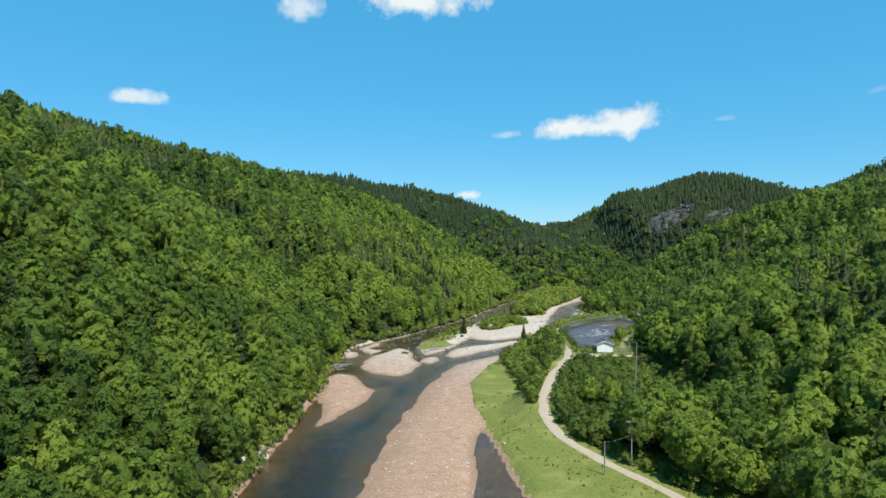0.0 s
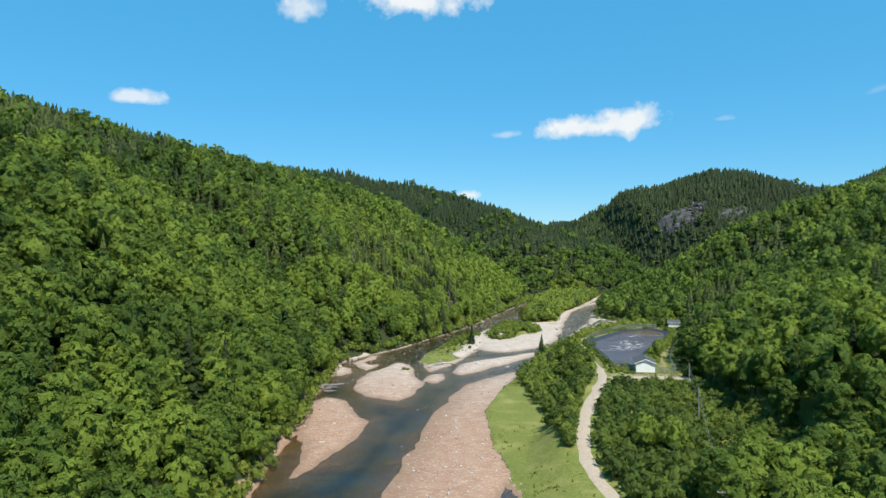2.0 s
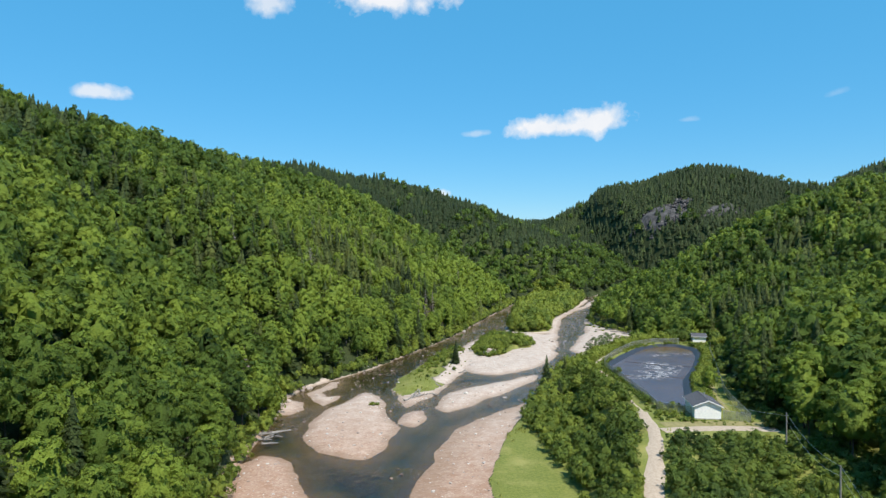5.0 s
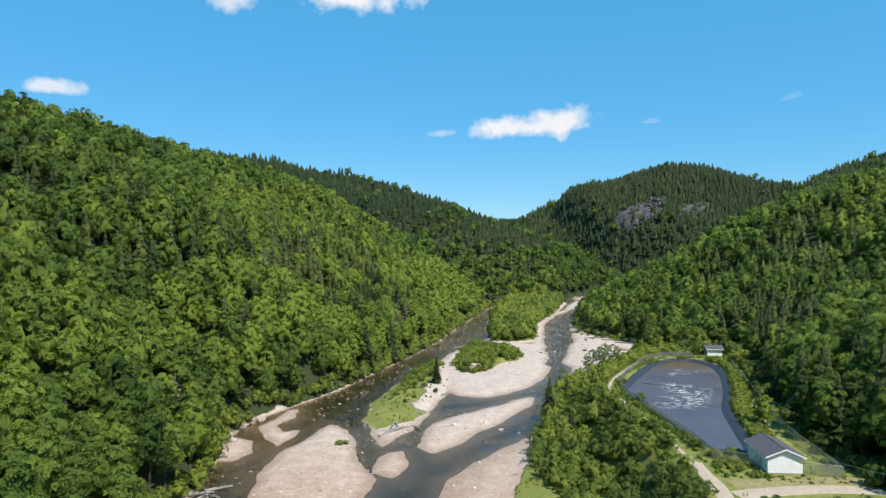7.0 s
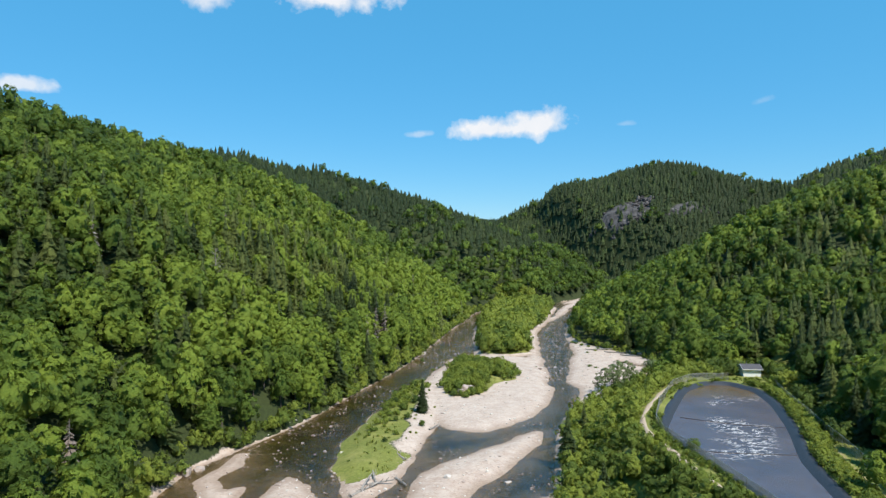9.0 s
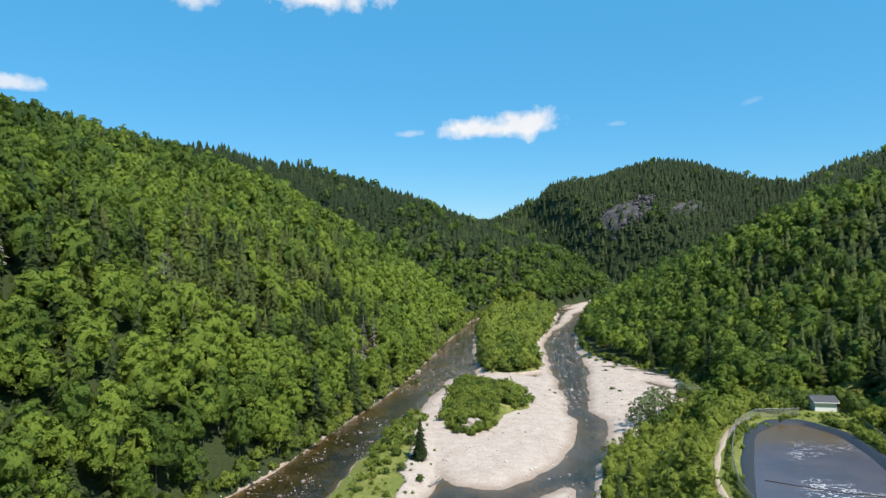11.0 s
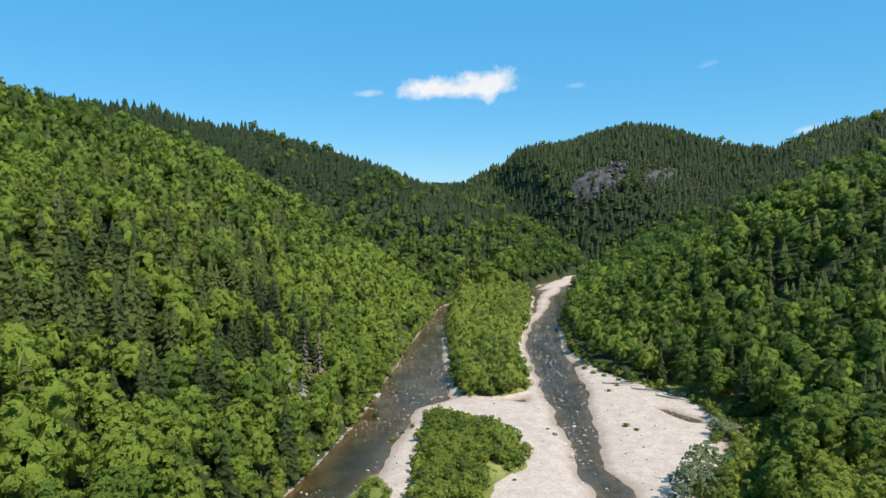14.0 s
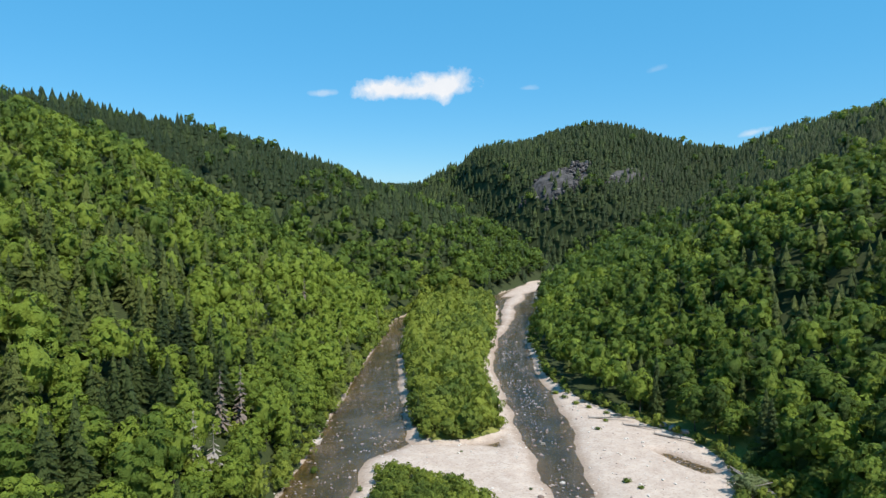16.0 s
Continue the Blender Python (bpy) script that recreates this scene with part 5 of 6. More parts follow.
# an uprooted willow lying at the edge of the gravel
fallen = thing("fallen_willow", (44.5, 416.5, zat(44.5, 416.5)), "uprooted grey-green willow lying at the gravel's edge", "fallen tree")
bm = bmesh.new()
for k in range(7):
    a = 0.5 + 0.16 * k
    rod(bm, (6.5, 1.2, 1.3), (-3.5 * math.cos(a) - 0.4 * k, 3.2 * math.sin(3.1 * a) - 0.5, 0.5 + 0.35 * k), 0.12, 0.04, 6)
rod(bm, (6.3, 1.2, 1.2), (10.5, 2.6, 2.2), 0.2, 0.14, 8)
part("trunk", bm, GREYWOOD, fallen, "bleached stems and trunk")
c = broad_crown(420, 0.42, height=3.6, radius=3.3, low=0.1, puffs=18, rings=3, sides=7)
sheet("crown", c[0] * np.array([1.25, 0.9, 1.0]) + np.array([-2.4, -0.6, 0]), c[1], SILVER, parent=fallen, point_floats=np.full(len(c[0]), 0.45), solid=c[2], smooth=True, normals=c[3])

# ---- dead and leafless trees ----
def dead_spruce(x, y, height, material, label, sprays=170, z=None):
    top = thing("dead_spruce", (x, y, (zat(x, y) if z is None else z) - 0.3), label, "dead tree", "", float(rng.uniform(0, 360)))
    bm = bmesh.new()
    rod(bm, (0, 0, 0), (0, 0, height), 0.17, 0.03, 7)
    for k in range(60):
        u = rng.uniform(0.15, 0.97)
        a, r_ = rng.uniform(0, 6.28), 2.0 * (1 - u) ** 0.8 * rng.uniform(0.5, 1.0) + 0.15
        rod(bm, (0, 0, height * u), (r_ * math.cos(a), r_ * math.sin(a), height * u - 0.25 * r_), 0.035, 0.012, 4)
    part("trunk", bm, GREYWOOD, top, "bleached grey trunk with bare twigs")
    c = spruce_crown(sprays, height=height, radius=2.5, thin=1.0, fat=0.7)
    sheet("crown", c[0], c[1], material, parent=top)


dead_spruce(-125.8, 336, 13, GREYWOOD, "tall dead grey spruce among green maples", 190)
dead_spruce(-61.6, 440.5, 14.5, RUSTY, "dead reddish-brown spruce on the river bank", 130)
dead_spruce(-64.5, 434, 14, RUSTY, "dying brown spruce beside another dead one", 120)
dead_spruce(-66, 418, 12.5, GREYWOOD, "small bleached dead spruce on the bank", 60)
dead_spruce(-63.3, 421.6, 10, GREYWOOD, "thin bleached dead spruce on the bank", 45)
dead_spruce(-57.2, 553, 13, RUSTY, "dead brown spruce in the far woods", 110)
dead_spruce(-96.1, 275.6, 9, RUSTY, "dead rust-brown spruce on the wooded slope", 110)
dead_spruce(-121.6, 422.2, 13, RUSTY, "dead brown spruce high on the slope", 110)

bare = thing("bare_tree", (-105.4, 366.1, zat(-105.4, 366.1)), "leafless white-grey dead birch above the maples", "dead tree")
bm = bmesh.new()
rod(bm, (0, 0, 0), (0.3, 0.2, 9), 0.17, 0.11, 7), rod(bm, (0.3, 0.2, 9), (0.1, 0.5, 15.5), 0.11, 0.03, 6)
for k in range(22):
    u = 7.5 + 7.5 * k / 22
    a = k * 2.4
    r_ = 2.6 * (1 - (u - 7) / 10)
    q = Vector((0.3 + r_ * math.cos(a), 0.3 + r_ * math.sin(a), u + r_ * 0.8))
    rod(bm, (0.25, 0.3, u), q, 0.06, 0.03, 5)
    rod(bm, q, q + Vector((math.cos(a + 0.8), math.sin(a + 0.8), 0.6)), 0.03, 0.01, 4), rod(bm, q, q + Vector((math.cos(a - 0.7), math.sin(a - 0.7), 0.4)), 0.03, 0.01, 4)
part("trunk", bm, GREYWOOD, bare)

# ---- pump houses ----
def pump_house(x, y, wide, deep, wall, rise, turn, label, ridge_along_depth=True):
    top = thing("pump_house", (x, y, YARD + 0.02), label, "shed", "pump houses by the pond", turn)
    a, b, t = wide / 2, deep / 2, 0.12
    part("foundation", box(bmesh.new(), -a - 0.08, a + 0.08, -b - 0.08, b + 0.08, -0.5, 0.18, 0.02), CONCRETE, top, "bare concrete footing")
    walls = (("front_wall", -a, a, -b, -b + t), ("back_wall", -a, a, b - t, b), ("side_wall", -a, -a + t, -b + t, b - t), ("side_wall", a - t, a, -b + t, b - t))
    for n, x0, x1, y0, y1 in walls:
        bm = bmesh.new()
        box(bm, x0, x1, y0, y1, 0.18, wall)
        part(n, bm, PAINT, top)
    for yy in (-b, b - t):
        bm = bmesh.new()
        lo = [bm.verts.new(p) for p in ((-a, yy, wall), (a, yy, wall), (0, yy, wall + rise))]
        hi = [bm.verts.new(p) for p in ((-a, yy + t, wall), (a, yy + t, wall), (0, yy + t, wall + rise))]
        bm.faces.new(lo), bm.faces.new(hi[::-1])
        for i in range(3):
            bm.faces.new((lo[i], hi[i], hi[(i + 1) % 3], lo[(i + 1) % 3]))
        bmesh.ops.recalc_face_normals(bm, faces=bm.faces[:])
        part("gable", bm, PAINT, top)
    over, slope = 0.45, math.atan2(rise, a)
    for s in (-1, 1):
        bm = bmesh.new()
        run = (a + over) / math.cos(slope)
        p = [(0, wall + rise + 0.05), (s * run * math.cos(slope), wall + rise + 0.05 - run * math.sin(slope))]
        v = [bm.verts.new((px, yy, pz + dz)) for dz in (0, 0.08) for yy in (-b - over, b + over) for px, pz in p]
        for f in ((0, 1, 3, 2), (4, 6, 7, 5), (0, 4, 5, 1), (2, 3, 7, 6), (0, 2, 6, 4), (1, 5, 7, 3)):
            bm.faces.new([v[i] for i in f])
        bmesh.ops.recalc_face_normals(bm, faces=bm.faces[:])
        part("roof_slope", bm, SHINGLE, top, "dark grey shingled roof slope")
        for yy in (-b - over - 0.03, b + over):
            bm = bmesh.new()
            v = [bm.verts.new((px, y_, pz)) for y_ in (yy, yy + 0.03) for px, pz in ((0, wall + rise + 0.12), (s * run * math.cos(slope), wall + rise + 0.12 - run * math.sin(slope)), (s * run * math.cos(slope), wall + rise - 0.1 - run * math.sin(slope)), (0, wall + rise - 0.1))]
            for f in ((0, 1, 2, 3), (7, 6, 5, 4), (0, 4, 5, 1), (1, 5, 6, 2), (2, 6, 7, 3), (3, 7, 4, 0)):
                bm.faces.new([v[i] for i in f])
            bmesh.ops.recalc_face_normals(bm, faces=bm.faces[:])
            part("fascia", bm, TRIM, top, "white fascia board")
        bm = bmesh.new()
        xe = s * (run * math.cos(slope) + 0.02)
        box(bm, xe - 0.03, xe + 0.03, -b - over, b + over, wall + rise - 0.12 - run * math.sin(slope), wall + rise + 0.06 - run * math.sin(slope))
        part("gutter", bm, TRIM, top)
    part("ridge_cap", box(bmesh.new(), -0.14, 0.14, -b - over, b + over, wall + rise + 0.09, wall + rise + 0.16, 0.02), SHINGLE, top)
    bm = bmesh.new()
    rod(bm, (0.6, 0.8, wall + rise * 0.6), (0.6, 0.8, wall + rise + 0.5), 0.07, None, 8), rod(bm, (0.6, 0.8, wall + rise + 0.5), (0.6, 0.8, wall + rise + 0.58), 0.13, 0.1, 8)
    part("vent_pipe", bm, STEEL, top)
    door = part("door", box(bmesh.new(), a + 0.002, a + 0.05, -0.45, 0.45, 0.2, 2.2, 0.01), CAN, top, "grey steel door")
    bm = bmesh.new()
    rod(bm, (a + 0.05, 0.33, 1.15), (a + 0.11, 0.33, 1.15), 0.03, None, 8)
    part("handle", bm, STEEL, door)
    return top


pump_house(22.4, 245.2, 5.5, 8.8, 2.9, 1.15, -2, "white boarded pump house with a dark shingled roof beside the pond")
pump_house(53.0, 360.5, 4.2, 4.8, 2.6, 0.9, 84, "small white boarded hut with a dark roof at the pond's end")

# ---- poles and wires ----
def utility_pole(x, y, top_z, arm, cans, label):
    z = zat(x, y)
    top = thing("utility_pole", (x, y, z - 0.5), label, "utility pole", "poles along the track")
    h = top_z - z + 0.5
    part("pole", rod(bmesh.new(), (0, 0, 0), (0, 0, h), 0.16, 0.11, 10), POLEWOOD, top)
    if arm:
        part("crossarm", box(bmesh.new(), -1.2, 1.2, -0.2, -0.08, h - 0.35, h - 0.2, 0.01), POLEWOOD, top)
        for u in (-1.1, -0.45, 0.45, 1.1):
            bm = bmesh.new()
            rod(bm, (u, -0.14, h - 0.2), (u, -0.14, h - 0.02), 0.05, 0.03, 8)
            part("insulator", bm, CAN, top, "pale ceramic insulator")
        for s in (-1, 1):
            part("brace", rod(bmesh.new(), (0, -0.14, h - 1.0), (s * 0.8, -0.14, h - 0.3), 0.02, None, 5), STEEL, top)
    if cans:
        for s in (-1, 1):
            bm = bmesh.new()
            rod(bm, (s * 0.48, -0.1, h - 2.6), (s * 0.48, -0.1, h - 1.7), 0.27, None, 14), rod(bm, (s * 0.48, -0.1, h - 1.7), (s * 0.48, -0.1, h - 1.6), 0.27, 0.12, 14)
            can = part("transformer", bm, CAN, top, "pale grey transformer can")
            bm = bmesh.new()
            rod(bm, (s * 0.48, -0.1, h - 1.6), (s * 0.48, -0.1, h - 1.3), 0.05, 0.03, 8)
            part("bushing", bm, DARK, can)
    return (x, y, top_z)


P0 = utility_pole(12.2, 132.5, zat(12.2, 132.5) + 6.6, False, False, "thin weathered wooden pole beside the track")
P1 = utility_pole(18.2, 139, zat(18.2, 139) + 9.2, True, True, "weathered wooden pole with two grey transformers")
P2 = utility_pole(26.5, 192.6, 15.8, False, False, "tall weathered wooden pole rising out of the thicket")
P3 = utility_pole(30.5, 221, 16.3, False, False, "tall weathered wooden pole near the pump house")



def wire(name, a, b, sag, r=0.018):
    a, b = Vector(a), Vector(b)
    bm = bmesh.new()
    pts = [a.lerp(b, i / 14) - Vector((0, 0, sag * 4 * (i / 14) * (1 - i / 14))) for i in range(15)]
    for p, q in zip(pts, pts[1:]):
        rod(bm, p, q, r, None, 4)
    tagged(part(name, bm, STEEL), "thin sagging power line between two poles", "power line", "power lines")


for a, b in ((P1, P2), (P2, P3)):
    wire("power_line", (a[0], a[1], a[2] - 0.05), (b[0], b[1], b[2] - 0.05), 1.2)
    wire("power_line", (a[0] + 0.12, a[1], a[2] - 1.5), (b[0] + 0.12, b[1], b[2] - 1.5), 1.6)
wire("power_line", (P0[0], P0[1], P0[2] - 0.1), (P1[0], P1[1], P1[2] - 2.8), 0.3)
wire("power_line", (P3[0], P3[1], P3[2] - 0.5), (22.4, 245.2, YARD + 4.1), 0.6)

# ---- chain-link fence round the pond ----
def fence(name, line, label, high=2.0):
    top = thing(name, (0, 0, 0), label, "fence")
    pts = []
    for a, b in zip(line, line[1:]):
        n = max(1, round(math.hypot(b[0] - a[0], b[1] - a[1]) / 3.2))
        pts += [(a[0] + (b[0] - a[0]) * i / n, a[1] + (b[1] - a[1]) * i / n) for i in range(n)]
    pts = [Vector((x, y, zat(x, y) - 0.1)) for x, y in pts + [line[-1]]]
    for p in pts:
        part("post", rod(bmesh.new(), p - Vector((0, 0, 0.3)), p + Vector((0, 0, high + 0.15)), 0.045, None, 6), STEEL, top)
    for p, q in zip(pts, pts[1:]):
        part("rail", rod(bmesh.new(), p + Vector((0, 0, high + 0.05)), q + Vector((0, 0, high + 0.05)), 0.032, None, 5), STEEL, top)
        bm = bmesh.new()
        d = q - p
        n = max(4, int(d.length / 0.16))
        rows = 12
        for k in range(-rows, n):
            for lean in (1, -1):
                c0, c1 = (k, k + rows) if lean > 0 else (k + rows, k)
                lo, hi = max(0, -k) / rows, min(1, (n - k) / rows)
                if hi <= lo:
                    continue
                def at(u):
                    c = k + rows * u
                    return p + d * (c / n) + Vector((0, 0, 0.1 + high * (u if lean > 0 else 1 - u)))
                a, b = at(lo), at(hi)
                w = Vector((0, 0, 0.021))
                bm.faces.new([bm.verts.new(v) for v in (a - w, b - w, b + w, a + w)])
        part("mesh", bm, STEEL, top, "galvanised wire mesh")
    return top


fence("pond_fence", [(19.5, 243.5), (13.2, 248), (12.2, 262), (10.6, 279), (8.4, 298), (9.6, 307), (15.2, 322.6), (25.2, 343.6), (33.5, 352.5), (44, 353.8)], "galvanised chain-link fence on the pond's track side")
fence("pond_fence", [(25.5, 241), (30.5, 239), (32.6, 257), (34.2, 268), (38.4, 286), (42.4, 303), (48.5, 330), (54, 348)], "galvanised chain-link fence along the wood's edge")

# liner round the pond: a dark sheet hanging over the edge into the water
ring = [Vector((x, y, 0)) for x, y in POND]
mid = sum(ring, Vector()) / len(ring)
fine_ring = []
for a, b in zip(ring, ring[1:] + ring[:1]):
    fine_ring += [a.lerp(b, i / 8) for i in range(8)]
for _ in range(4):
    fine_ring = [(fine_ring[i - 1] + 2 * fine_ring[i] + fine_ring[(i + 1) % len(fine_ring)]) / 4 for i in range(len(fine_ring))]
lv, lf, n = [], [], len(fine_ring)
for i, p in enumerate(fine_ring):
    t = (fine_ring[(i + 1) % n] - fine_ring[i - 1]).normalized()
    out = Vector((-t.y, t.x, 0))
    if out.dot(p - mid) < 0:
        out = -out
    w = 0.25 * float(vnoise(p.x, p.y, 3, 55))
    for off, z in ((0.8 + w, YARD + 0.4), (0.3 + w, YARD + 0.54), (-0.3, YARD + 0.42), (-2.0, POND_LEVEL - 0.5)):
        q = p + out * off
        lv.append((q.x, q.y, z + (0.02 * math.sin(i * 1.7))))
for i in range(n):
    for c in range(3):
        lf.append((4 * i + c, 4 * ((i + 1) % n) + c, 4 * ((i + 1) % n) + c + 1, 4 * i + c + 1))
tagged(sheet("pond_liner", lv, lf, LINER, smooth=True), "black plastic liner folded over the edge of the pond", "pond liner", kind="structure")

# floating baffles that divide the pond
for line in (((17.2, 314.5), (22, 311.5), (28, 308.6), (36.5, 306.5)), ((11.8, 290.6), (17, 289.4), (22, 288.8), (29.6, 288.2))):
    bm = bmesh.new()
    for (x0, y0), (x1, y1) in zip(line, line[1:]):
        rod(bm, (x0, y0, POND_LEVEL + 0.05), (x1, y1, POND_LEVEL + 0.03), 0.07, None, 8)
    tagged(part("floating_baffle", bm, DARK), "dark floating pipe stretched across the pond", "baffle", "baffles on the pond")

# ---- driftwood ----
def log(x, y, length, r, turn, tilt, label, stubs=3, z=None):
    z = zat(x, y) if z is None else z
    top = thing("driftwood_log", (x, y, max(z, -0.1) + r * 0.5), label, "log", "driftwood", turn)
    bm = bmesh.new()
    end = Vector((length * math.cos(radians(tilt)), 0, length * math.sin(radians(tilt))))
    rod(bm, (0, 0, 0), end * 0.5 + Vector((0, 0.1, 0)), r, r * 0.8, 8), rod(bm, end * 0.5 + Vector((0, 0.1, 0)), end, r * 0.8, r * 0.45, 8)
    for k in range(stubs):
        p = end * (0.25 + 0.6 * k / max(1, stubs))
        a = k * 2.1
        rod(bm, p, p + Vector((0.5, math.cos(a) * 1.0, abs(math.sin(a)) * 0.9 + 0.1)), r * 0.4, r * 0.12, 5)
    part("trunk", bm, GREYWOOD, top)
    bm = bmesh.new()
    for k in range(7):
        a = k * 0.9
        rod(bm, (0.1, 0, 0), (-0.5, r * 2.6 * math.cos(a), r * 2.2 * math.sin(a) + 0.1), r * 0.35, r * 0.1, 5)
    part("root_plate", bm, GREYWOOD, top)


ISLAND_LOGS = ((-52, 291, 7, .24, 50, 6), (-50.5, 293, 6, .2, 75, 14), (-49.5, 296, 5.5, .18, 20, 4), (-48, 297, 5, .2, 105, 10), (-44.5, 301, 5, .2, -60, 2), (-43.5, 312, 6, .2, 120, 5), (-39, 336, 5, .16, 60, 3))
PILED_LOGS = ((-82, 250, 5, .24, 15, 3), (-81, 247, 4.2, .2, -10, 5), (-80, 254, 5, .26, 30, 2), (-78.5, 245, 3.6, .2, 5, 4), (-82, 246, 4, .2, 40, 6), (-79, 252, 3.6, .18, -25, 3), (-80, 249, 4.2, .22, 70, 4), (-81.5, 252, 3.4, .2, 100, 3), (-79.5, 247.5, 3, .2, 55, 8))
BAR_LOGS = ((27, 467, 12, .22, -25, 6), (34, 460, 9, .2, -40, 4), (39, 452, 10, .24, -50, 3), (46.5, 414, 9, .24, 125, 16), (47, 417, 8, .18, 140, 22), (46, 412, 7.5, .18, 112, 12), (48, 420, 7, .18, 100, 9), (-4, 283, 4, .15, 20, 2), (-6, 281, 4, .15, -10, 2))
for x, y, l, r_, turn, tilt in ISLAND_LOGS + PILED_LOGS + BAR_LOGS:
    log(x, y, l, r_ * 1.3, turn, tilt, "bleached grey driftwood log stranded on the gravel")

# ---- stones ----
def stone_shape(k):
    r = np.random.default_rng(200 + k)
    v = np.array([(sx, sy, sz) for sx in (-1, 1) for sy in (-1, 1) for sz in (-1, 1)], float) * 0.5
    v = np.concatenate([v, [(0.72, 0, 0), (-0.72, 0, 0), (0, 0.72, 0), (0, -0.72, 0), (0, 0, 0.68), (0, 0, -0.6)]])
    v *= r.uniform(0.75, 1.15, v.shape)
    f = []
    for face, c in (((4, 5, 7, 6), 8), ((0, 2, 3, 1), 9), ((2, 6, 7, 3), 10), ((0, 1, 5, 4), 11), ((1, 3, 7, 5), 12), ((0, 4, 6, 2), 13)):
        f += [(face[i], face[(i + 1) % 4], c) for i in range(4)]
    return v * np.array([1.0, r.uniform(0.6, 0.9), r.uniform(0.45, 0.7)]), np.array(f)


def rock_material(name, a, b, c):
    k = Mat(name)
    pick = k.math("ADD", k.attr("tint"), k.math("MULTIPLY", k.math("SUBTRACT", k.noise(3.0, 5.0, 0.7), 0.5), 0.4))
    col = k.mix(k.ramp(pick, 0.1, 0.5), a, b)
    col = k.mix(k.ramp(pick, 0.5, 0.9), col, c)
    return k.done(k.skin(col, 0.85, 0.0, k.bump(k.noise(7.0, 5.0, 0.7), 0.5, 0.1), 0.3))


STONE = rock_material("river_stone", (0.152, 0.106, 0.0874), (0.319, 0.258, 0.228), (0.502, 0.471, 0.441))
SHAPES = [stone_shape(k) for k in range(8)]
sx, sy = rng.uniform(-92, 60, 44000), rng.uniform(100, 760, 44000)
sz = land(sx, sy)[0]
dl, dr, df, dt, s = spans(sx, sy)
on_bar = (dl < 1) & (dr < 1) & (sz > 0.05) & (sz < 1.5)
riffle = (vnoise(sx, sy, 34, 131) + 0.5 * vnoise(sx, sy, 11, 132) + 0.55 * step(280, 400, sy) > 0.25) & (sz <= 0.05) & (sz > -1.25) & (dl < 0) & (dr < 0) & (sy > 225)
isl = np.max([inside(i, sx, sy) for i in ISLANDS.values()], axis=0) > 0
keep = (on_bar & (rng.uniform(0, 1, len(sx)) < 0.4) | riffle & (rng.uniform(0, 1, len(sx)) < 0.42) & (vnoise(sx, sy, 6, 133) > -0.25)) & ~isl
sx, sy, sz = sx[keep], sy[keep], sz[keep]
# stony riffles: the upper reach of both channels and the shallows beside the middle bar
qx, qy = rng.uniform(-86, 60, 60000), rng.uniform(284, 720, 60000)
qz = land(qx, qy)[0]
dl, dr, df, dt, s = spans(qx, qy)
stony = 0.22 + 0.5 * (qx > -6) * step(385, 430, qy) + 0.3 * (qx < -50) * step(345, 325, qy) + 0.75 * vnoise(qx, qy, 13, 134) + 0.35 * vnoise(qx, qy, 5, 135)
keep = (qz < 0.12) & (qz > -0.75) & (dl < -0.5) & (dr < -0.5) & (rng.uniform(0, 1, len(qx)) < 0.27 * stony)
sx, sy, sz = np.concatenate([sx, qx[keep]]), np.concatenate([sy, qy[keep]]), np.concatenate([sz, qz[keep]])
size = 0.13 + 0.52 * rng.uniform(0, 1, len(sx)) ** 4.0
wet = sz < 0
base = np.where(wet, np.maximum(sz, -0.22 * size), sz + 0.1 * size)
tone = np.clip(np.where(wet, 0.02, 0.36) + rng.uniform(0, 1, len(sx)) * 0.5 + 0.2 * step(230, 360, sy), 0, 1)
tagged(plant("cobbles", SHAPES, sx, sy, base, np.where(wet, size + 0.08, size), tone, STONE), "rounded pale cobbles and stones strewn over the bars and riffles", "stones", kind="stuff")


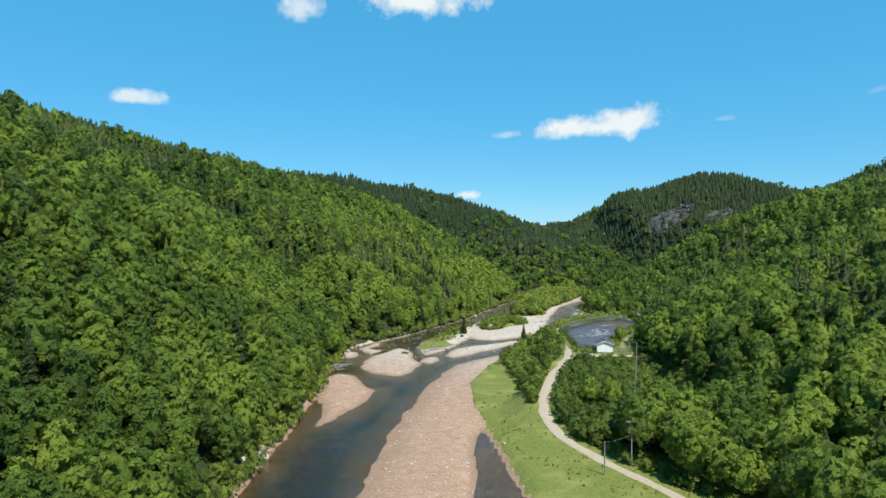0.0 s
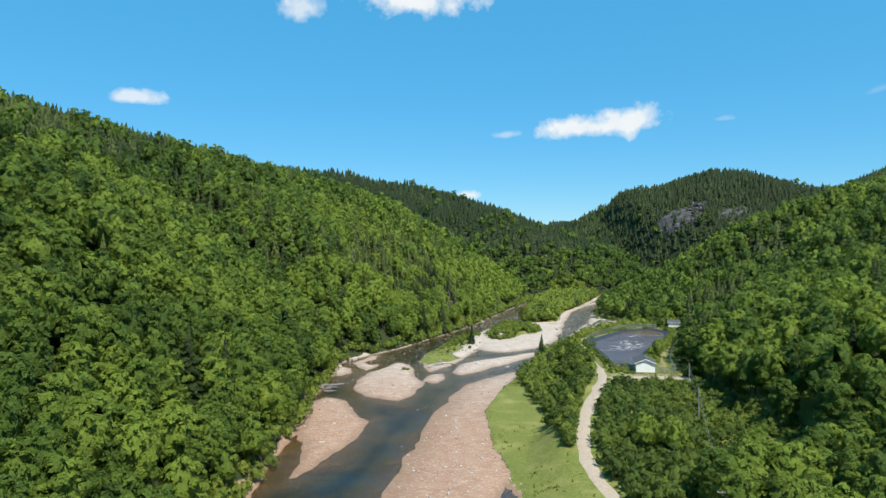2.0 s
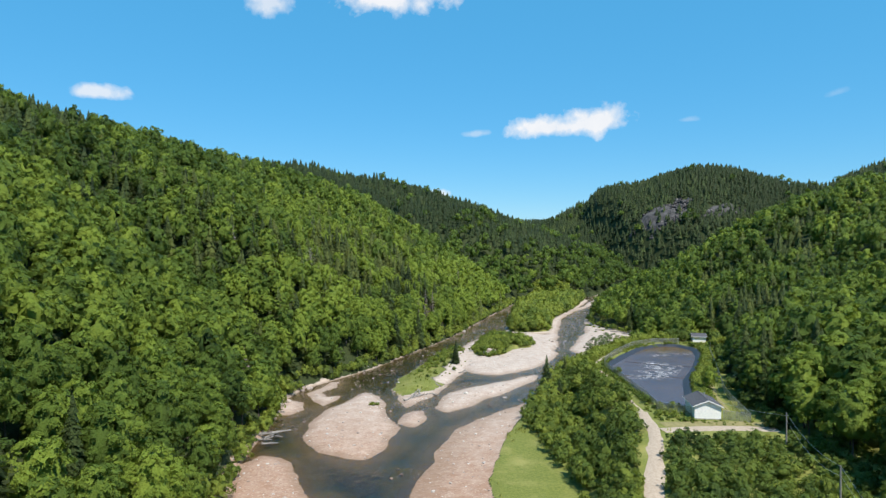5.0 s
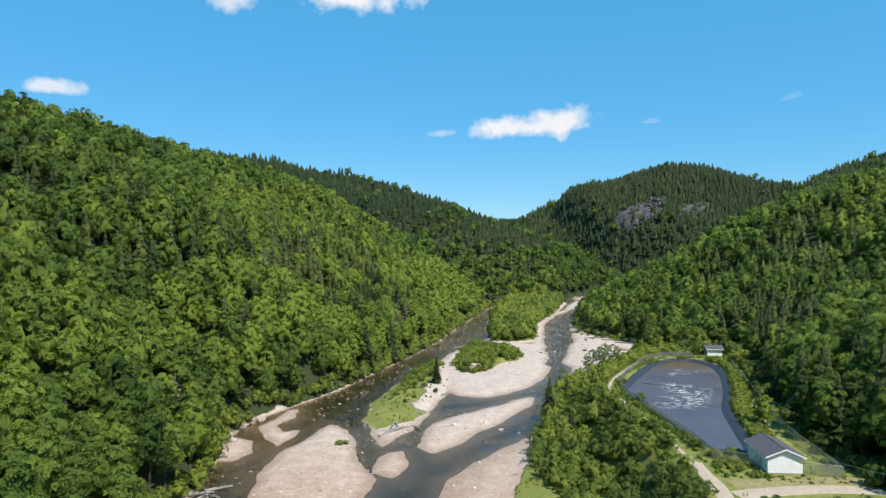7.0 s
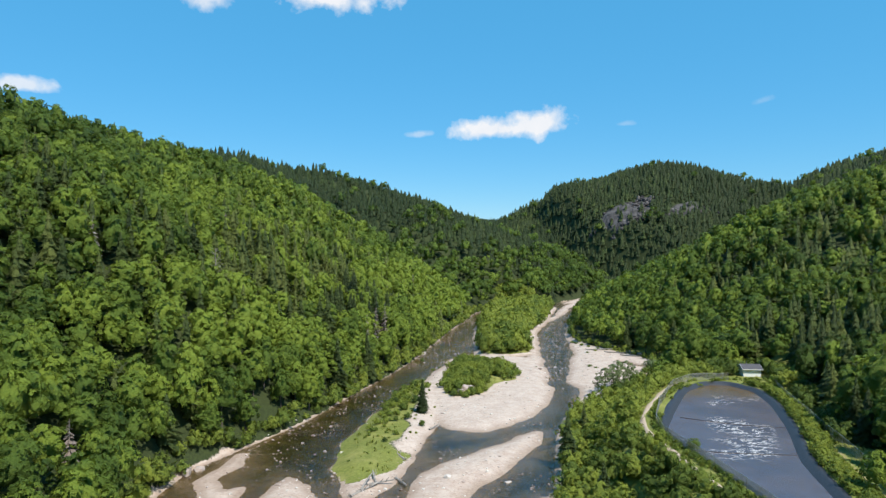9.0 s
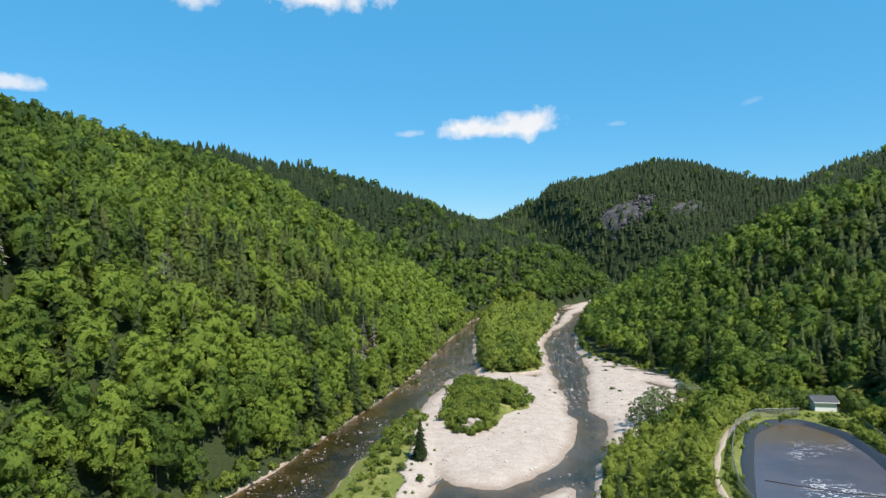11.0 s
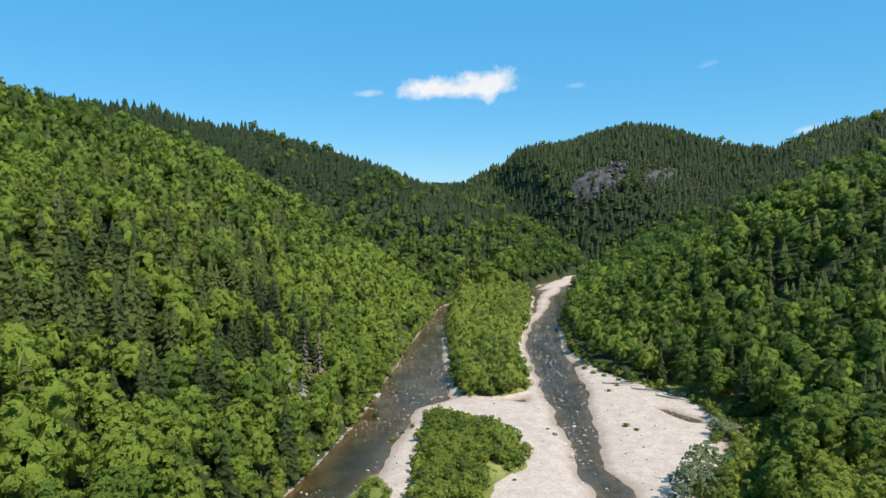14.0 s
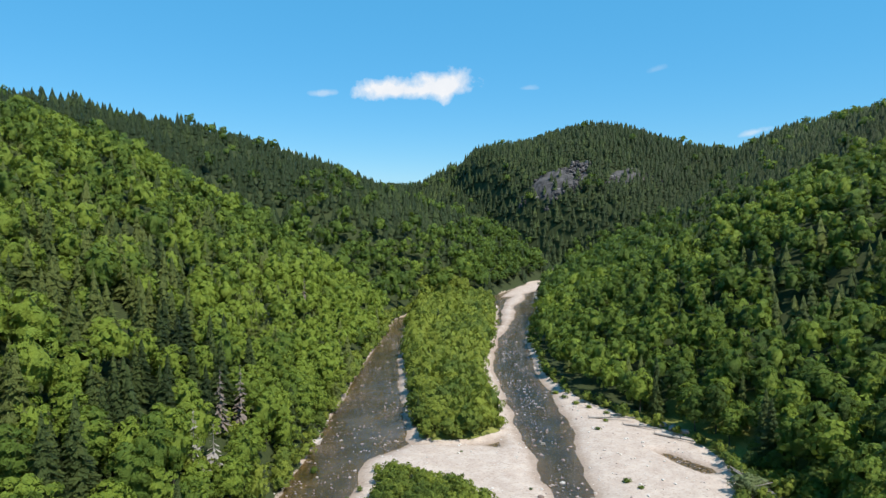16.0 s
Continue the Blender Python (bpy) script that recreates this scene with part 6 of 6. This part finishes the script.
def boulder(x, y, w, label, tone):
    v, f = SHAPES[int(rng.integers(0, 8))]
    bm = bmesh.new()
    vs = [bm.verts.new(p) for p in v]
    for q in f:
        bm.faces.new([vs[i] for i in q])
    bmesh.ops.subdivide_edges(bm, edges=bm.edges[:], cuts=1, use_grid_fill=True, smooth=0.6)
    for q in bm.verts:
        q.co *= 1 + 0.14 * float(noise.noise(q.co * 2.1 + Vector((x, y, 0))))
    bm.faces.ensure_lookup_table()
    ob = part("boulder", bm, STONE)
    at = ob.data.attributes.new("tint", "FLOAT", "POINT")
    at.data.foreach_set("value", np.full(len(ob.data.vertices), tone, np.float32))
    ob.matrix_basis = Matrix.LocRotScale((x, y, max(zat(x, y), -0.4) + 0.12 * w), Euler((0, 0, rng.uniform(0, 6))), (w, w, w))
    tagged(ob, label, "boulder", "boulders in the river")


LEFT_ROCKS = ((-61.5, 134, 2.6, .8), (-60.8, 137, 2.2, .75), (-62, 131, 2.4, .85), (-62.5, 139, 1.8, .6), (-61.2, 128, 1.6, .7), (-60.2, 125, 1.4, .6), (-63.5, 143, 1.5, .5), (-89, 283, 2.2, .6), (-87.5, 280, 1.8, .7), (-86, 284, 1.6, .6), (-88, 303, 2.4, .5), (-86.5, 306, 2.0, .6))
RIVER_ROCKS = ((-47, 458, 2.2, .7), (-46, 461, 1.5, .8), (-29.6, 377, 2.6, .55), (-27.5, 378, 2.0, .6), (-31, 375, 1.8, .6), (45, 454, 2.2, .5), (43.5, 457, 1.7, .6), (46.5, 451, 1.8, .5), (7, 428, 1.1, .75), (9.5, 452, 1.0, .75), (-34, 300, 1.2, .8), (-30, 205, 0.7, .65), (-41, 190, 0.6, .7), (-38, 183, 0.6, .65), (-22, 300, 1.3, .7), (0, 420, 1.1, .2))
for x, y, w, tone in LEFT_ROCKS + RIVER_ROCKS:
    boulder(x, y, w, "pale weathered boulder at the water's edge" if tone > 0.55 else "dark reddish boulder at the water's edge", tone)

# crag blocks of the cliff
cx_, cy_ = rng.uniform(120, 300, 2600), rng.uniform(925, 1040, 2600)
cz_, _, _, crk = land(cx_, cy_)
keep = crk > 0.5
cx_, cy_, cz_ = cx_[keep], cy_[keep], cz_[keep]
CRAG = rock_material("cliff_rock", (0.034, 0.032, 0.034), (0.075, 0.07, 0.072), (0.15, 0.14, 0.14))
tagged(plant("crag_blocks", SHAPES, cx_, cy_, cz_ - 0.8, rng.uniform(1.4, 4.6, len(cx_)), np.clip(rng.normal(0.45, 0.25, len(cx_)), 0, 1), CRAG, np.full(len(cx_), 1.35)), "bare grey broken rock of a cliff among spruces", "cliff", kind="stuff")

retire(maples + spruces + shrubs)
